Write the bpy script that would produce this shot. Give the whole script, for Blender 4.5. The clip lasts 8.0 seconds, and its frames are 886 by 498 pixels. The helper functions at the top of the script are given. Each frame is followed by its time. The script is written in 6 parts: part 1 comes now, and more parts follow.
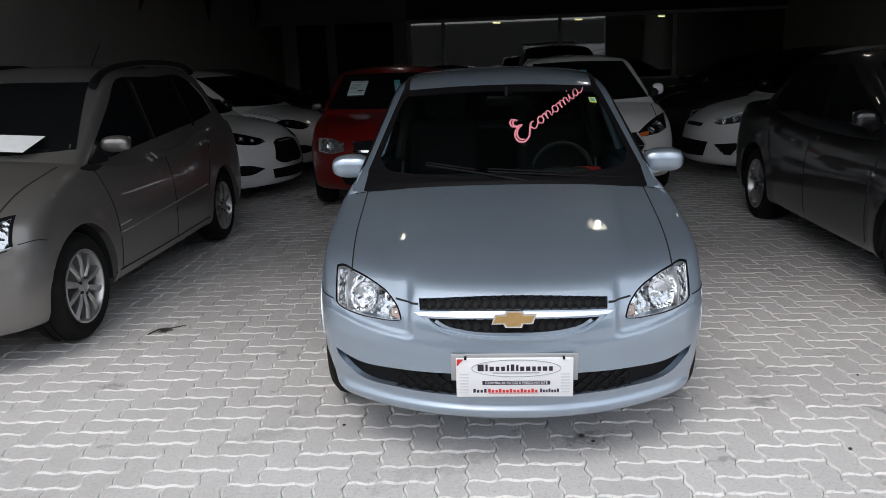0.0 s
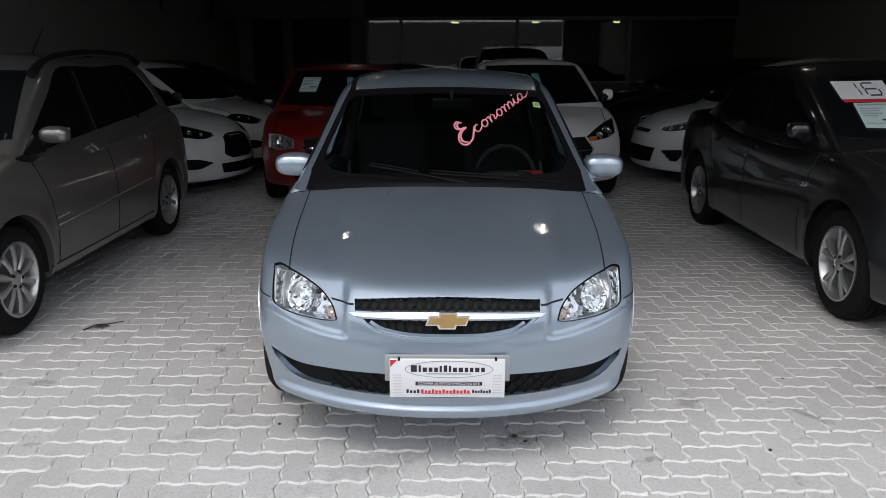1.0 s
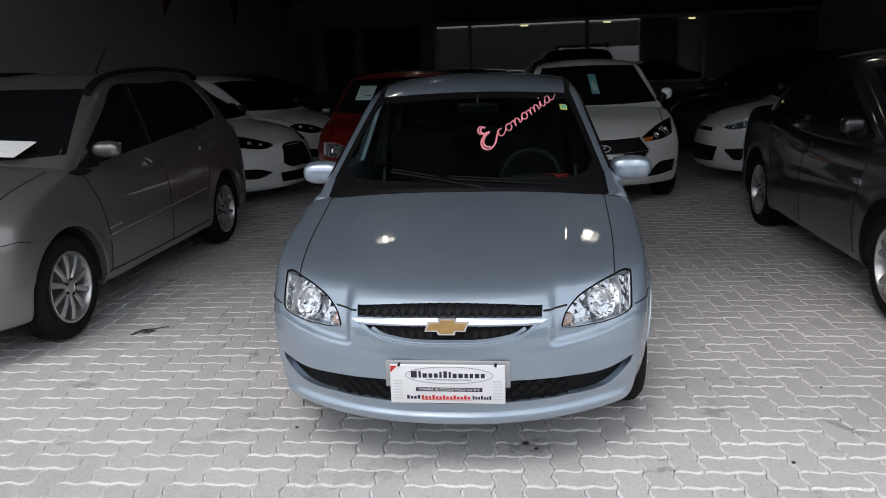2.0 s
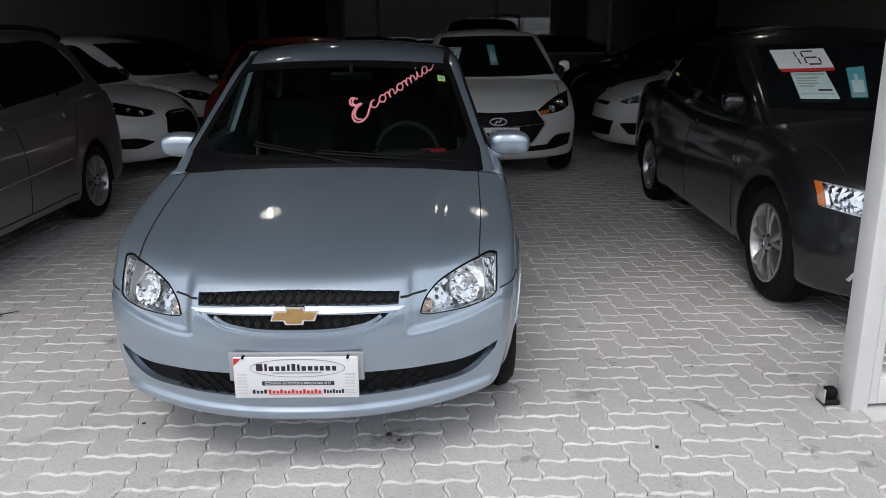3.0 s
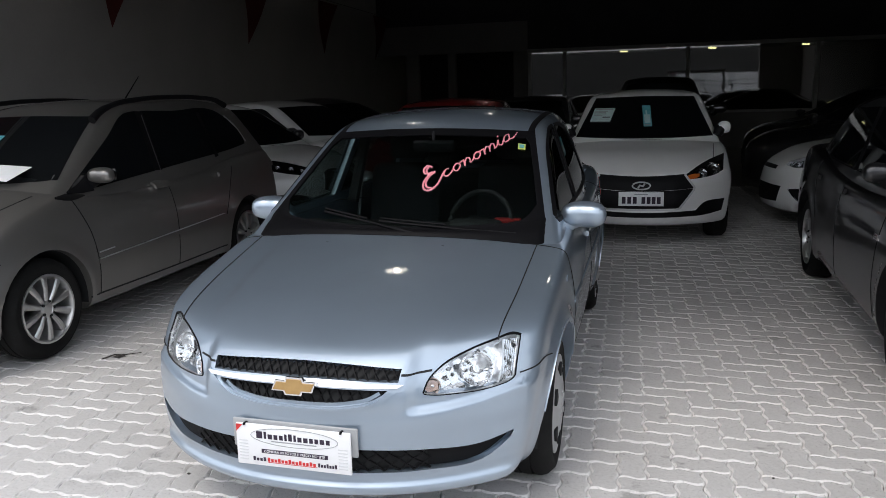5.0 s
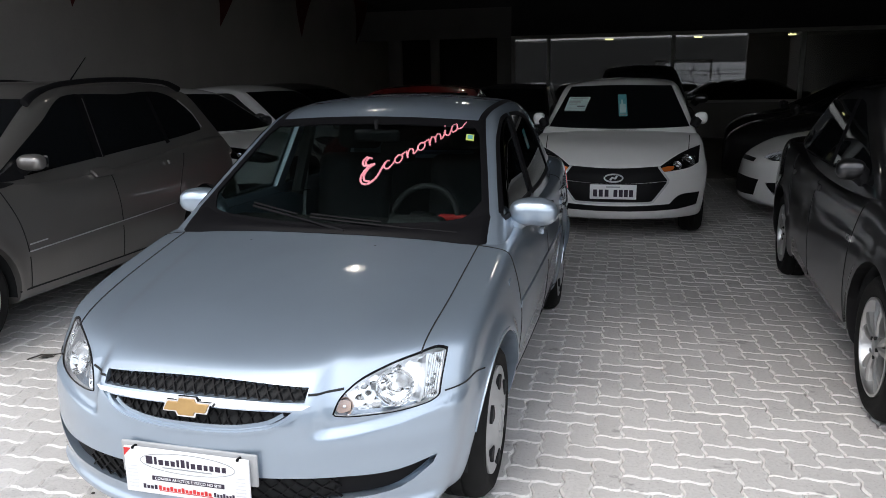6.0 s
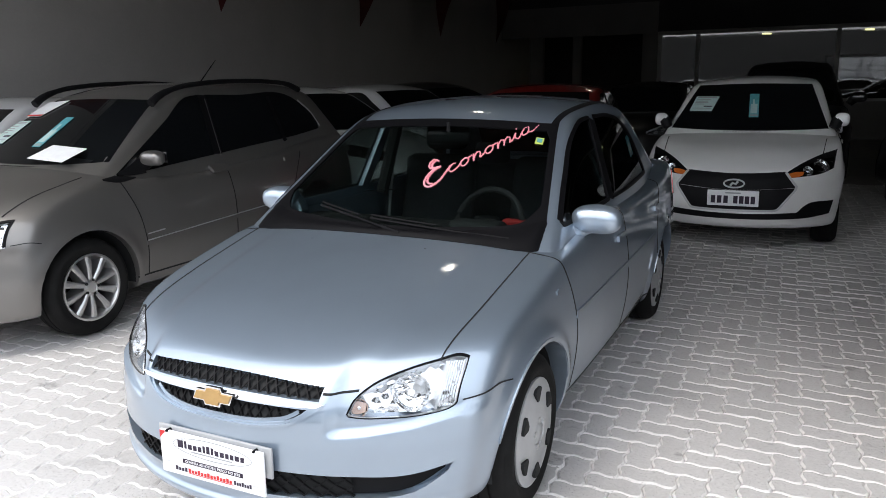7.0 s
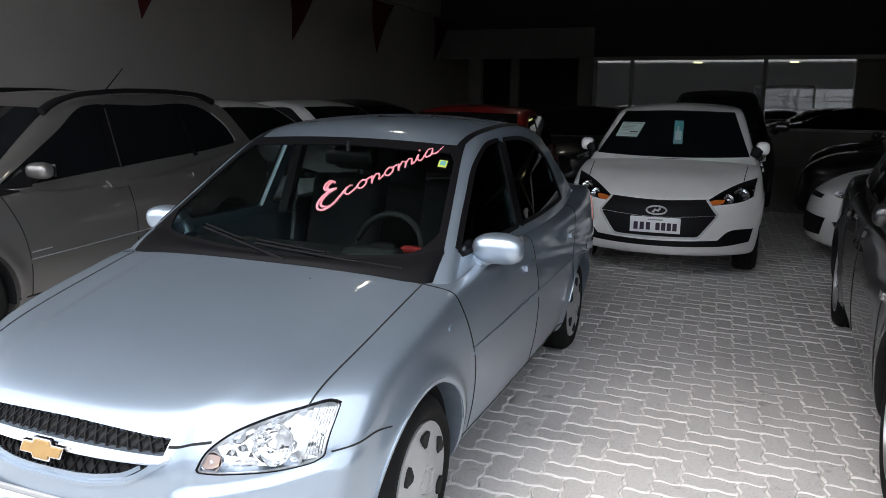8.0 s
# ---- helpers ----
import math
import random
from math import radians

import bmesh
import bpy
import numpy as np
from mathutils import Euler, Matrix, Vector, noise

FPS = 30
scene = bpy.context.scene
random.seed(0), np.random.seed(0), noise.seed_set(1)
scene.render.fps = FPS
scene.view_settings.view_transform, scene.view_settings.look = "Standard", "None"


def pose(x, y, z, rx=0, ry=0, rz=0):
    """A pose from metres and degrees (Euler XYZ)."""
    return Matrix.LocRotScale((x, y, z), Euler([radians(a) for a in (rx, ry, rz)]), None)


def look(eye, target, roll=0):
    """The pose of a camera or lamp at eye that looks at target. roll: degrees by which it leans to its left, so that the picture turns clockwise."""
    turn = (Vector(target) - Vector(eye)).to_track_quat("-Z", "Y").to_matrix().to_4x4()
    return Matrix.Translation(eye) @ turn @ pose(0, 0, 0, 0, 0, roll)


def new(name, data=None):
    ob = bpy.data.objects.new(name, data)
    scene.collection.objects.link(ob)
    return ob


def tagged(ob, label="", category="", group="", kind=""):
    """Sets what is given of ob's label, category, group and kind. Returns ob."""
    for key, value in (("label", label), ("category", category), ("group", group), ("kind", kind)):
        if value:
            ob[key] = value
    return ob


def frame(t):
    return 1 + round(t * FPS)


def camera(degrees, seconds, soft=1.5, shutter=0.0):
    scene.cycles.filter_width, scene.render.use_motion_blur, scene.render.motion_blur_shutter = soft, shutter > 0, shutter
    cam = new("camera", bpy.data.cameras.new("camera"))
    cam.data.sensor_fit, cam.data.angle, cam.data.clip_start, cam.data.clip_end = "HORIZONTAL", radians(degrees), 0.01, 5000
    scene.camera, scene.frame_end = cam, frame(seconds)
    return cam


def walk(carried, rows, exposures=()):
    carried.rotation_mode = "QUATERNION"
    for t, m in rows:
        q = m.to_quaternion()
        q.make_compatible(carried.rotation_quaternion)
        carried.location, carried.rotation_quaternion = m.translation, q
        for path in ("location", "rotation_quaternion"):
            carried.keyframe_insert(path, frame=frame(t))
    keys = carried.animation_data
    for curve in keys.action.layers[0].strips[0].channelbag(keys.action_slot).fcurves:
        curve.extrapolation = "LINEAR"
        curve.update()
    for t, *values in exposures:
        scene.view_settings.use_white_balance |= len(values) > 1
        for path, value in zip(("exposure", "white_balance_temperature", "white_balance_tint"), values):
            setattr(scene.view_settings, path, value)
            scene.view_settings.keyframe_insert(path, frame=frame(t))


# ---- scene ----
cam = camera(60.6, 8.0, 0.7)
PATH = [
    (0, (0.258, 0.01, 1.438), (0.146, 1.952, 0.975), -2.1),
    (0.5, (0.245, -0.022, 1.452), (0.214, 1.918, 0.967), -0.3),
    (1, (0.331, -0.008, 1.454), (0.334, 1.936, 0.984), -0.2),
    (1.2, (0.396, 0.0, 1.451), (0.384, 1.946, 0.99), -0.7),
    (2.3, (0.675, 0.013, 1.453), (0.43, 1.945, 0.998), -2.3),
    (2.5, (0.705, 0.046, 1.449), (0.529, 1.979, 0.969), -2.2),
    (3, (0.823, 0.206, 1.444), (0.831, 2.133, 0.908), -0.8),
    (3.5, (0.931, 0.343, 1.45), (1.017, 2.212, 0.743), 0.4),
    (4, (1.085, 0.366, 1.47), (1.003, 2.243, 0.783), -1.0),
    (4.5, (1.308, 0.35, 1.493), (0.872, 2.231, 0.969), -0.7),
    (5, (1.435, 0.388, 1.489), (0.925, 2.283, 1.101), -1.5),
    (5.2, (1.491, 0.426, 1.48), (1.002, 2.332, 1.127), -1.3),
    (6.3, (1.64, 0.786, 1.483), (1.148, 2.674, 1.04), -0.5),
    (6.5, (1.719, 0.81, 1.475), (1.124, 2.668, 1.037), -0.5),
    (7, (1.919, 0.864, 1.499), (1.076, 2.628, 1.077), -1.0),
    (7.5, (1.978, 0.963, 1.482), (1.083, 2.709, 1.094), -1.5),
    (8, (2.001, 1.147, 1.496), (1.295, 2.98, 1.12), 0.8),
]
walk(cam, [(t, look(eye, target, roll)) for t, eye, target, roll in PATH],
     [(0.0, 0.32), (0.5, 0.27), (2.5, 0.25), (3.5, 0.22), (4.0, 0.22), (4.5, 0.38), (5.0, 0.64), (6.5, 1.07), (7.0, 1.13), (8.0, 1.36)])

# ---- light ----
scene.view_settings.exposure = 0.0
world = bpy.data.worlds.new("overcast_sky")
scene.world = world
world.use_nodes = True
wn = world.node_tree.nodes
sky = wn.new("ShaderNodeTexSky")
sky.sky_type = "NISHITA"
sky.sun_disc = False
sky.sun_elevation, sky.sun_rotation = radians(55), radians(200)
sky.dust_density, sky.air_density = 4.0, 1.0
soften = wn.new("ShaderNodeMixRGB")
soften.inputs["Fac"].default_value = 0.75
soften.inputs["Color2"].default_value = (7.2, 7.5, 8.0, 1)
world.node_tree.links.new(sky.outputs["Color"], soften.inputs["Color1"])
world.node_tree.links.new(soften.outputs["Color"], wn["Background"].inputs["Color"])
wn["Background"].inputs["Strength"].default_value = 0.15

sun = new("sun", bpy.data.lights.new("sun", "SUN"))
sun.data.energy, sun.data.angle, sun.data.color = 0.6, radians(25), (1.0, 0.97, 0.93)
sun.matrix_world = look((0, 0, 0), (0.25, 0.55, -1.1))

# ---- small tools ----
PAVE = 6.4          # from here on the floor rises gently inwards


def ground_z(y):
    return 0.0 if y < PAVE else 0.025 * (min(y, 9.5) - PAVE)


def mesh_from(name, verts, faces, smooth=True, angle=38):
    me = bpy.data.meshes.new(name)
    me.from_pydata([tuple(map(float, v)) for v in verts], [], [tuple(map(int, q)) for q in faces])
    if smooth:
        me.polygons.foreach_set("use_smooth", [True] * len(me.polygons))
        me.set_sharp_from_angle(angle=radians(angle))
    me.update()
    return me


def part(name, me, mat, parent=None, label="", m=None):
    if isinstance(me, bmesh.types.BMesh):
        data = bpy.data.meshes.new(name)
        me.to_mesh(data)
        me.free()
        me = data
    ob = new(name, me)
    if mat is not None and not me.materials:
        me.materials.append(mat)
    if parent is not None:
        ob.parent = parent
    if m is not None:
        ob.matrix_basis = m
    if label:
        ob["label"] = label
    return ob


def thing(name, m, label, category, group="", kind=""):
    return place(tagged(new(name), label, category, group, kind), m)


def place(ob, m):
    ob.matrix_basis = m
    return ob


def box(x0, x1, y0, y1, z0, z1, bevel=0.0, seg=2):
    bm = bmesh.new()
    bmesh.ops.create_cube(bm, size=1)
    for v in bm.verts:
        v.co = ((x0 + x1) / 2 + v.co.x * (x1 - x0), (y0 + y1) / 2 + v.co.y * (y1 - y0), (z0 + z1) / 2 + v.co.z * (z1 - z0))
    if bevel:
        bmesh.ops.bevel(bm, geom=bm.edges[:], offset=bevel, segments=seg, affect="EDGES", profile=0.5)
        for f in bm.faces:
            f.smooth = True
    return bm


def merged(*bms):
    out = bmesh.new()
    for b in bms:
        tmp = bpy.data.meshes.new("tmp")
        b.to_mesh(tmp)
        b.free()
        out.from_mesh(tmp)
        bpy.data.meshes.remove(tmp)
    return out


def lathe(profile, n=48, axis="x"):
    """A closed ring or cup from (radius, along) pairs, turned about the axis."""
    verts, faces = [], []
    k = len(profile)
    for i in range(n):
        a = 2 * math.pi * i / n
        for r, h in profile:
            c, s = r * math.cos(a), r * math.sin(a)
            verts.append((h, c, s) if axis == "x" else (c, h, s) if axis == "y" else (c, s, h))
    for i in range(n):
        for j in range(k - 1):
            a, b = i * k + j, ((i + 1) % n) * k + j
            faces.append((a, b, b + 1, a + 1))
    return verts, faces


def tube(pts, r, n=8, closed=False):
    """A round rod along points."""
    p = [Vector(q) for q in pts]
    verts, faces = [], []
    m = len(p)
    for i in range(m):
        d = (p[(i + 1) % m] - p[i - 1]) if closed else (p[min(i + 1, m - 1)] - p[max(i - 1, 0)])
        d.normalize()
        u = d.cross(Vector((0, 0, 1)) if abs(d.z) < 0.9 else Vector((1, 0, 0))).normalized()
        w = d.cross(u)
        rr = r[i] if isinstance(r, (list, tuple)) else r
        for k in range(n):
            a = 2 * math.pi * k / n
            verts.append(p[i] + rr * (math.cos(a) * u + math.sin(a) * w))
    for i in range(m if closed else m - 1):
        for k in range(n):
            a, b = i * n, ((i + 1) % m) * n
            faces.append((a + k, a + (k + 1) % n, b + (k + 1) % n, b + k))
    if not closed:
        faces.append(tuple(range(n))[::-1])
        faces.append(tuple((m - 1) * n + k for k in range(n)))
    return verts, faces


def spline(pts):
    xs = np.array([p[0] for p in pts], float)
    ys = np.array([p[1] for p in pts], float)
    sl = np.gradient(ys, xs) if len(xs) > 2 else np.full(2, (ys[1] - ys[0]) / (xs[1] - xs[0]))

    c = np.linspace(xs[0], xs[-1], 600)
    i = np.clip(np.searchsorted(xs, c) - 1, 0, len(xs) - 2)
    h = xs[i + 1] - xs[i]
    t = (c - xs[i]) / h
    table = ((2 * t**3 - 3 * t**2 + 1) * ys[i] + (t**3 - 2 * t**2 + t) * h * sl[i]
             + (-2 * t**3 + 3 * t**2) * ys[i + 1] + (t**3 - t**2) * h * sl[i + 1])

    def at(v):
        return np.interp(v, c, table)
    return at


def smax(k, *fs):
    a = np.stack(np.broadcast_arrays(*fs)) / k
    m = a.max(0)
    return k * (m + np.log(np.exp(a - m).sum(0)))


def slope_of(fun, p, e=1e-3):
    g = np.zeros_like(p)
    for i in range(3):
        d = np.zeros(3)
        d[i] = e
        g[:, i] = (fun(p + d) - fun(p - d)) / (2 * e)
    return g


def solid(fun, lo, hi, step, turns=30, shape=None):
    """The surface fun = 0 as a mesh: a fine box drawn onto it."""
    lo, hi = np.array(lo, float), np.array(hi, float)
    n = np.maximum(2, np.round((hi - lo) / np.array(step, float))).astype(int)
    verts, faces, index = [], [], {}

    def vid(c):
        if c not in index:
            index[c] = len(verts)
            verts.append(c)
        return index[c]
    for a in range(3):
        b, c = (a + 1) % 3, (a + 2) % 3
        for side in (0, n[a]):
            for i in range(n[b]):
                for j in range(n[c]):
                    q = []
                    for di, dj in ((0, 0), (1, 0), (1, 1), (0, 1)):
                        v = [0, 0, 0]
                        v[a], v[b], v[c] = int(side), i + di, j + dj
                        q.append(vid(tuple(v)))
                    faces.append(q if side else q[::-1])
    p = lo + (hi - lo) * np.array(verts, float) / n
    if shape:
        p = shape(p)
    for _ in range(turns):
        f, g = fun(p), slope_of(fun, p)
        p = p - 0.8 * np.clip(f / np.maximum((g * g).sum(1), 0.2), -0.12, 0.12)[:, None] * g
    return p, faces


def onto(fun, p, axis, start, end):
    """Slides points along an axis from start towards end until they meet the surface."""
    p = np.array(p, float)
    sign = 1.0 if end > start else -1.0
    t = np.full(len(p), start, float)
    for _ in range(70):
        p[:, axis] = t
        f = fun(p)
        if (f < 1e-4).all():
            break
        t = t + sign * np.where(f < 1e-4, f * 0.5, np.maximum(f * 0.8, 3e-4))
        t = np.clip(t, min(start, end), max(start, end))
    for _ in range(30):
        p[:, axis] = t
        t = np.clip(t + sign * 0.6 * np.clip(fun(p), -0.04, 0.01), min(start, end), max(start, end))
    p[:, axis] = t
    return p


def resample(pts, n, smooth=True):
    p = np.array(pts, float)
    d = np.concatenate([[0], np.cumsum(np.hypot(*np.diff(p, axis=0).T))])
    t = np.linspace(0, d[-1], n + 1)
    if smooth and len(p) > 2:
        return np.stack([spline(list(zip(d, p[:, i])))(t) for i in range(2)], 1)
    return np.stack([np.interp(t, d, p[:, i]) for i in range(2)], 1)


def sheet(up, lo, n, m, smooth=True):
    a, b = resample(up, n, smooth), resample(lo, n, smooth)
    t = np.linspace(0, 1, m + 1)[:, None, None]
    return a[None] * (1 - t) + b[None] * t


AX = {"front": (1, (0, 2), -0.6, 2.6), "rear": (1, (0, 2), 5.2, 2.6), "right": (0, (1, 2), 1.3, 0.0), "left": (0, (1, 2), -1.3, 0.0), "top": (2, (0, 1), 1.9, 0.2)}


def on_surface(fun, g2, view):
    axis, uv, start, end = AX[view]
    flat = g2.reshape(-1, 2)
    p = np.zeros((len(flat), 3))
    p[:, uv[0]], p[:, uv[1]] = flat[:, 0], flat[:, 1]
    return onto(fun, p, axis, start, end)


def slab(front, back, rows, cols):
    """A closed thin piece between two grids of points."""
    k = rows * cols
    verts = np.concatenate([front, back])
    f = []
    for i in range(rows - 1):
        for j in range(cols - 1):
            a = i * cols + j
            f.append((a, a + 1, a + cols + 1, a + cols))
            f.append((k + a, k + a + cols, k + a + cols + 1, k + a + 1))
    rim = [j for j in range(cols)] + [i * cols + cols - 1 for i in range(1, rows)] + [(rows - 1) * cols + j for j in range(cols - 2, -1, -1)] + [i * cols for i in range(rows - 2, 0, -1)]
    for a, b in zip(rim, rim[1:] + rim[:1]):
        f.append((a, k + a, k + b, b))
    return verts, f


def patch(fun, up, lo, view, n=16, m=4, out=0.002, deep=-0.004, smooth=True, angle=38):
    """A thin shaped piece lying on a body's surface, its outline given as an upper and a lower edge."""
    g2 = sheet(up, lo, n, m, smooth)
    p = on_surface(fun, g2, view)
    g = slope_of(fun, p, 4e-3)
    g /= np.linalg.norm(g, axis=1)[:, None] + 1e-9
    v, f = slab(p + out * g, p + deep * g, m + 1, n + 1)
    return mesh_from("patch", v, f, True, angle)


def band(fun, pts, width, view, n=40, out=0.001, deep=-0.004, smooth=True):
    c = resample(pts, n, smooth)
    d = np.gradient(c, axis=0)
    d /= np.linalg.norm(d, axis=1)[:, None] + 1e-9
    nr = np.stack([-d[:, 1], d[:, 0]], 1)
    return patch(fun, c + nr * width / 2, c - nr * width / 2, view, n, 1, out, deep, False)


def prism(fun, up, lo, view, n, m, depth, reach=0.5, smooth=True):
    """A cutter: the outline from outside the body down to a depth under its surface."""
    axis, uv, start, end = AX[view]
    g2 = sheet(up, lo, n, m, smooth)
    back = on_surface(fun, g2, view)
    sign = 1 if end > start else -1
    front = back.copy()
    back[:, axis] += sign * depth
    front[:, axis] -= sign * reach
    return slab(front, back, m + 1, n + 1)


def join(pieces):
    verts, faces, k = [], [], 0
    for v, f in pieces:
        verts.extend(list(v))
        faces.extend([tuple(i + k for i in q) for q in f])
        k += len(v)
    return verts, faces


def cut(me, *rounds):
    """The mesh with closed pieces taken away from it, one set after the other."""
    for pieces in rounds:
        if not pieces:
            continue
        a = new("blank", me)
        cm = mesh_from("cutter", *join(pieces), False)
        bm = bmesh.new()
        bm.from_mesh(cm)
        bmesh.ops.recalc_face_normals(bm, faces=bm.faces[:])
        bm.to_mesh(cm)
        bm.free()
        b = new("cutter", cm)
        mod = a.modifiers.new("cut", "BOOLEAN")
        mod.operation, mod.object, mod.solver = "DIFFERENCE", b, "MANIFOLD"
        got = bpy.data.meshes.new_from_object(a.evaluated_get(bpy.context.evaluated_depsgraph_get()))
        bpy.data.objects.remove(a)
        bpy.data.objects.remove(b)
        bpy.data.meshes.remove(cm)
        me = got
    me.materials.clear()
    me.polygons.foreach_set("use_smooth", [True] * len(me.polygons))
    me.set_sharp_from_angle(angle=radians(32))
    return me


def cyl(x0, x1, y, z, r, n=40):
    v = [(x, y + r * math.cos(2 * math.pi * i / n), z + r * math.sin(2 * math.pi * i / n)) for x in (x0, x1) for i in range(n)]
    return v, [tuple(range(n)), tuple(range(n, 2 * n))[::-1]] + [(i, n + i, n + (i + 1) % n, (i + 1) % n) for i in range(n)]


def block(x0, x1, y0, y1, z0, z1):
    v = [(x, y, z) for x in (x0, x1) for y in (y0, y1) for z in (z0, z1)]
    return v, [(0, 1, 3, 2), (4, 6, 7, 5), (0, 4, 5, 1), (2, 3, 7, 6), (0, 2, 6, 4), (1, 5, 7, 3)]


def flip(pts):
    return [(-p[0],) + tuple(p[1:]) for p in pts]


# ---- materials ----
def material(name, colour, rough=0.5, metal=0.0, coat=0.0, vary=0.0, scale=8.0, bump=0.0, bump_scale=200.0, fine=0.0, spec=0.5):
    mat = bpy.data.materials.new(name)
    mat.use_nodes = True
    nt = mat.node_tree
    b = nt.nodes["Principled BSDF"]
    b.inputs["Base Color"].default_value = (*colour, 1)
    b.inputs["Roughness"].default_value, b.inputs["Metallic"].default_value = rough, metal
    b.inputs["Specular IOR Level"].default_value = spec
    b.inputs["Coat Weight"].default_value, b.inputs["Coat Roughness"].default_value = coat, 0.04
    tc = nt.nodes.new("ShaderNodeTexCoord")
    if vary or fine:
        n1 = nt.nodes.new("ShaderNodeTexNoise")
        n1.inputs["Scale"].default_value, n1.inputs["Detail"].default_value = scale, 6
        n2 = nt.nodes.new("ShaderNodeTexNoise")
        n2.inputs["Scale"].default_value, n2.inputs["Detail"].default_value = scale * 22, 3
        for n in (n1, n2):
            nt.links.new(tc.outputs["Object"], n.inputs["Vector"])
        mix = nt.nodes.new("ShaderNodeMath")
        mix.operation = "MULTIPLY_ADD"
        nt.links.new(n2.outputs["Fac"], mix.inputs[0])
        mix.inputs[1].default_value = fine / max(vary, 1e-3)
        nt.links.new(n1.outputs["Fac"], mix.inputs[2])
        ramp = nt.nodes.new("ShaderNodeMapRange")
        ramp.inputs["From Min"].default_value, ramp.inputs["From Max"].default_value = 0.25, 0.75 + fine / max(vary, 1e-3)
        ramp.inputs["To Min"].default_value, ramp.inputs["To Max"].default_value = 1 - vary, 1 + vary
        nt.links.new(mix.outputs[0], ramp.inputs["Value"])
        mul = nt.nodes.new("ShaderNodeVectorMath")
        mul.operation = "SCALE"
        mul.inputs[0].default_value = colour
        nt.links.new(ramp.outputs[0], mul.inputs["Scale"])
        nt.links.new(mul.outputs[0], b.inputs["Base Color"])
    if bump:
        n3 = nt.nodes.new("ShaderNodeTexNoise")
        n3.inputs["Scale"].default_value, n3.inputs["Detail"].default_value = bump_scale, 4
        nt.links.new(tc.outputs["Object"], n3.inputs["Vector"])
        bp = nt.nodes.new("ShaderNodeBump")
        bp.inputs["Strength"].default_value, bp.inputs["Distance"].default_value = bump, 0.004
        nt.links.new(n3.outputs["Fac"], bp.inputs["Height"])
        nt.links.new(bp.outputs[0], b.inputs["Normal"])
    return mat


def paint(name, colour, metal=0.0, rough=0.35, lacquer=1.5):
    mat = material(name, colour, rough, metal, 1.0, 0.04, 3.0)
    mat.node_tree.nodes["Principled BSDF"].inputs["Coat IOR"].default_value = lacquer
    return mat


def clear(name, tint, ior=1.5):
    """Thin window glass: what lies behind, tinted, and the mirror image that grows with the angle."""
    mat = bpy.data.materials.new(name)
    mat.use_nodes = True
    nt = mat.node_tree
    nt.nodes.remove(nt.nodes["Principled BSDF"])
    tr, gl = nt.nodes.new("ShaderNodeBsdfTransparent"), nt.nodes.new("ShaderNodeBsdfGlossy")
    tr.inputs["Color"].default_value = (*tint, 1)
    gl.inputs["Roughness"].default_value = 0.02
    lw, mx = nt.nodes.new("ShaderNodeLayerWeight"), nt.nodes.new("ShaderNodeMixShader")
    lw.inputs["Blend"].default_value = 0.5
    p5, ad = nt.nodes.new("ShaderNodeMath"), nt.nodes.new("ShaderNodeMath")
    p5.operation, ad.operation = "POWER", "MULTIPLY_ADD"
    p5.inputs[1].default_value = 5.0
    r0 = ((ior - 1) / (ior + 1)) ** 2
    ad.inputs[1].default_value, ad.inputs[2].default_value = 1 - r0, r0
    nt.links.new(lw.outputs["Facing"], p5.inputs[0])
    nt.links.new(p5.outputs[0], ad.inputs[0])
    nt.links.new(ad.outputs[0], mx.inputs["Fac"])
    nt.links.new(tr.outputs[0], mx.inputs[1])
    nt.links.new(gl.outputs[0], mx.inputs[2])
    nt.links.new(mx.outputs[0], nt.nodes["Material Output"].inputs["Surface"])
    return mat


def glowing(name, colour, strength):
    mat = material(name, colour)
    b = mat.node_tree.nodes["Principled BSDF"]
    b.inputs["Emission Color"].default_value, b.inputs["Emission Strength"].default_value = (*colour, 1), strength
    return mat


M_BLUE = paint("blue_metallic", (0.352, 0.43, 0.52), 0.80, 0.41, 1.85)
M_SILVER = paint("warm_silver", (0.215, 0.206, 0.196), 0.65, 0.35)
M_DARKGREY = paint("graphite_grey", (0.037, 0.037, 0.040), 0.72, 0.32)
M_WHITE = paint("white_paint", (0.78, 0.78, 0.77))
M_RED = paint("red_paint", (0.17, 0.006, 0.005))
M_BLACK = paint("black_paint", (0.012, 0.012, 0.014))
M_PLASTIC = material("black_plastic", (0.007, 0.007, 0.008), 0.55, bump=0.15, bump_scale=900, vary=0.15, spec=0.15)
M_TRIM = material("dark_interior_trim", (0.03, 0.03, 0.032), 0.7, bump=0.2, bump_scale=700, vary=0.2)
M_CLOTH = material("dark_seat_cloth", (0.028, 0.029, 0.032), 0.95, bump=0.4, bump_scale=500, vary=0.25, scale=30)
M_RUBBER = material("tyre_rubber", (0.009, 0.009, 0.009), 0.8, vary=0.3, scale=14, bump=0.3, bump_scale=260, spec=0.2)
M_ALLOY = material("alloy_silver", (0.55, 0.55, 0.55), 0.3, 0.85, vary=0.06, scale=12)
M_HUBCAP = material("silver_plastic", (0.46, 0.47, 0.48), 0.38, 0.35, vary=0.08, scale=14)
M_CHROME = material("chrome", (0.82, 0.82, 0.83), 0.08, 1.0, vary=0.03)
M_SATIN = material("satin_silver", (0.72, 0.73, 0.74), 0.28, 0.7, vary=0.03)
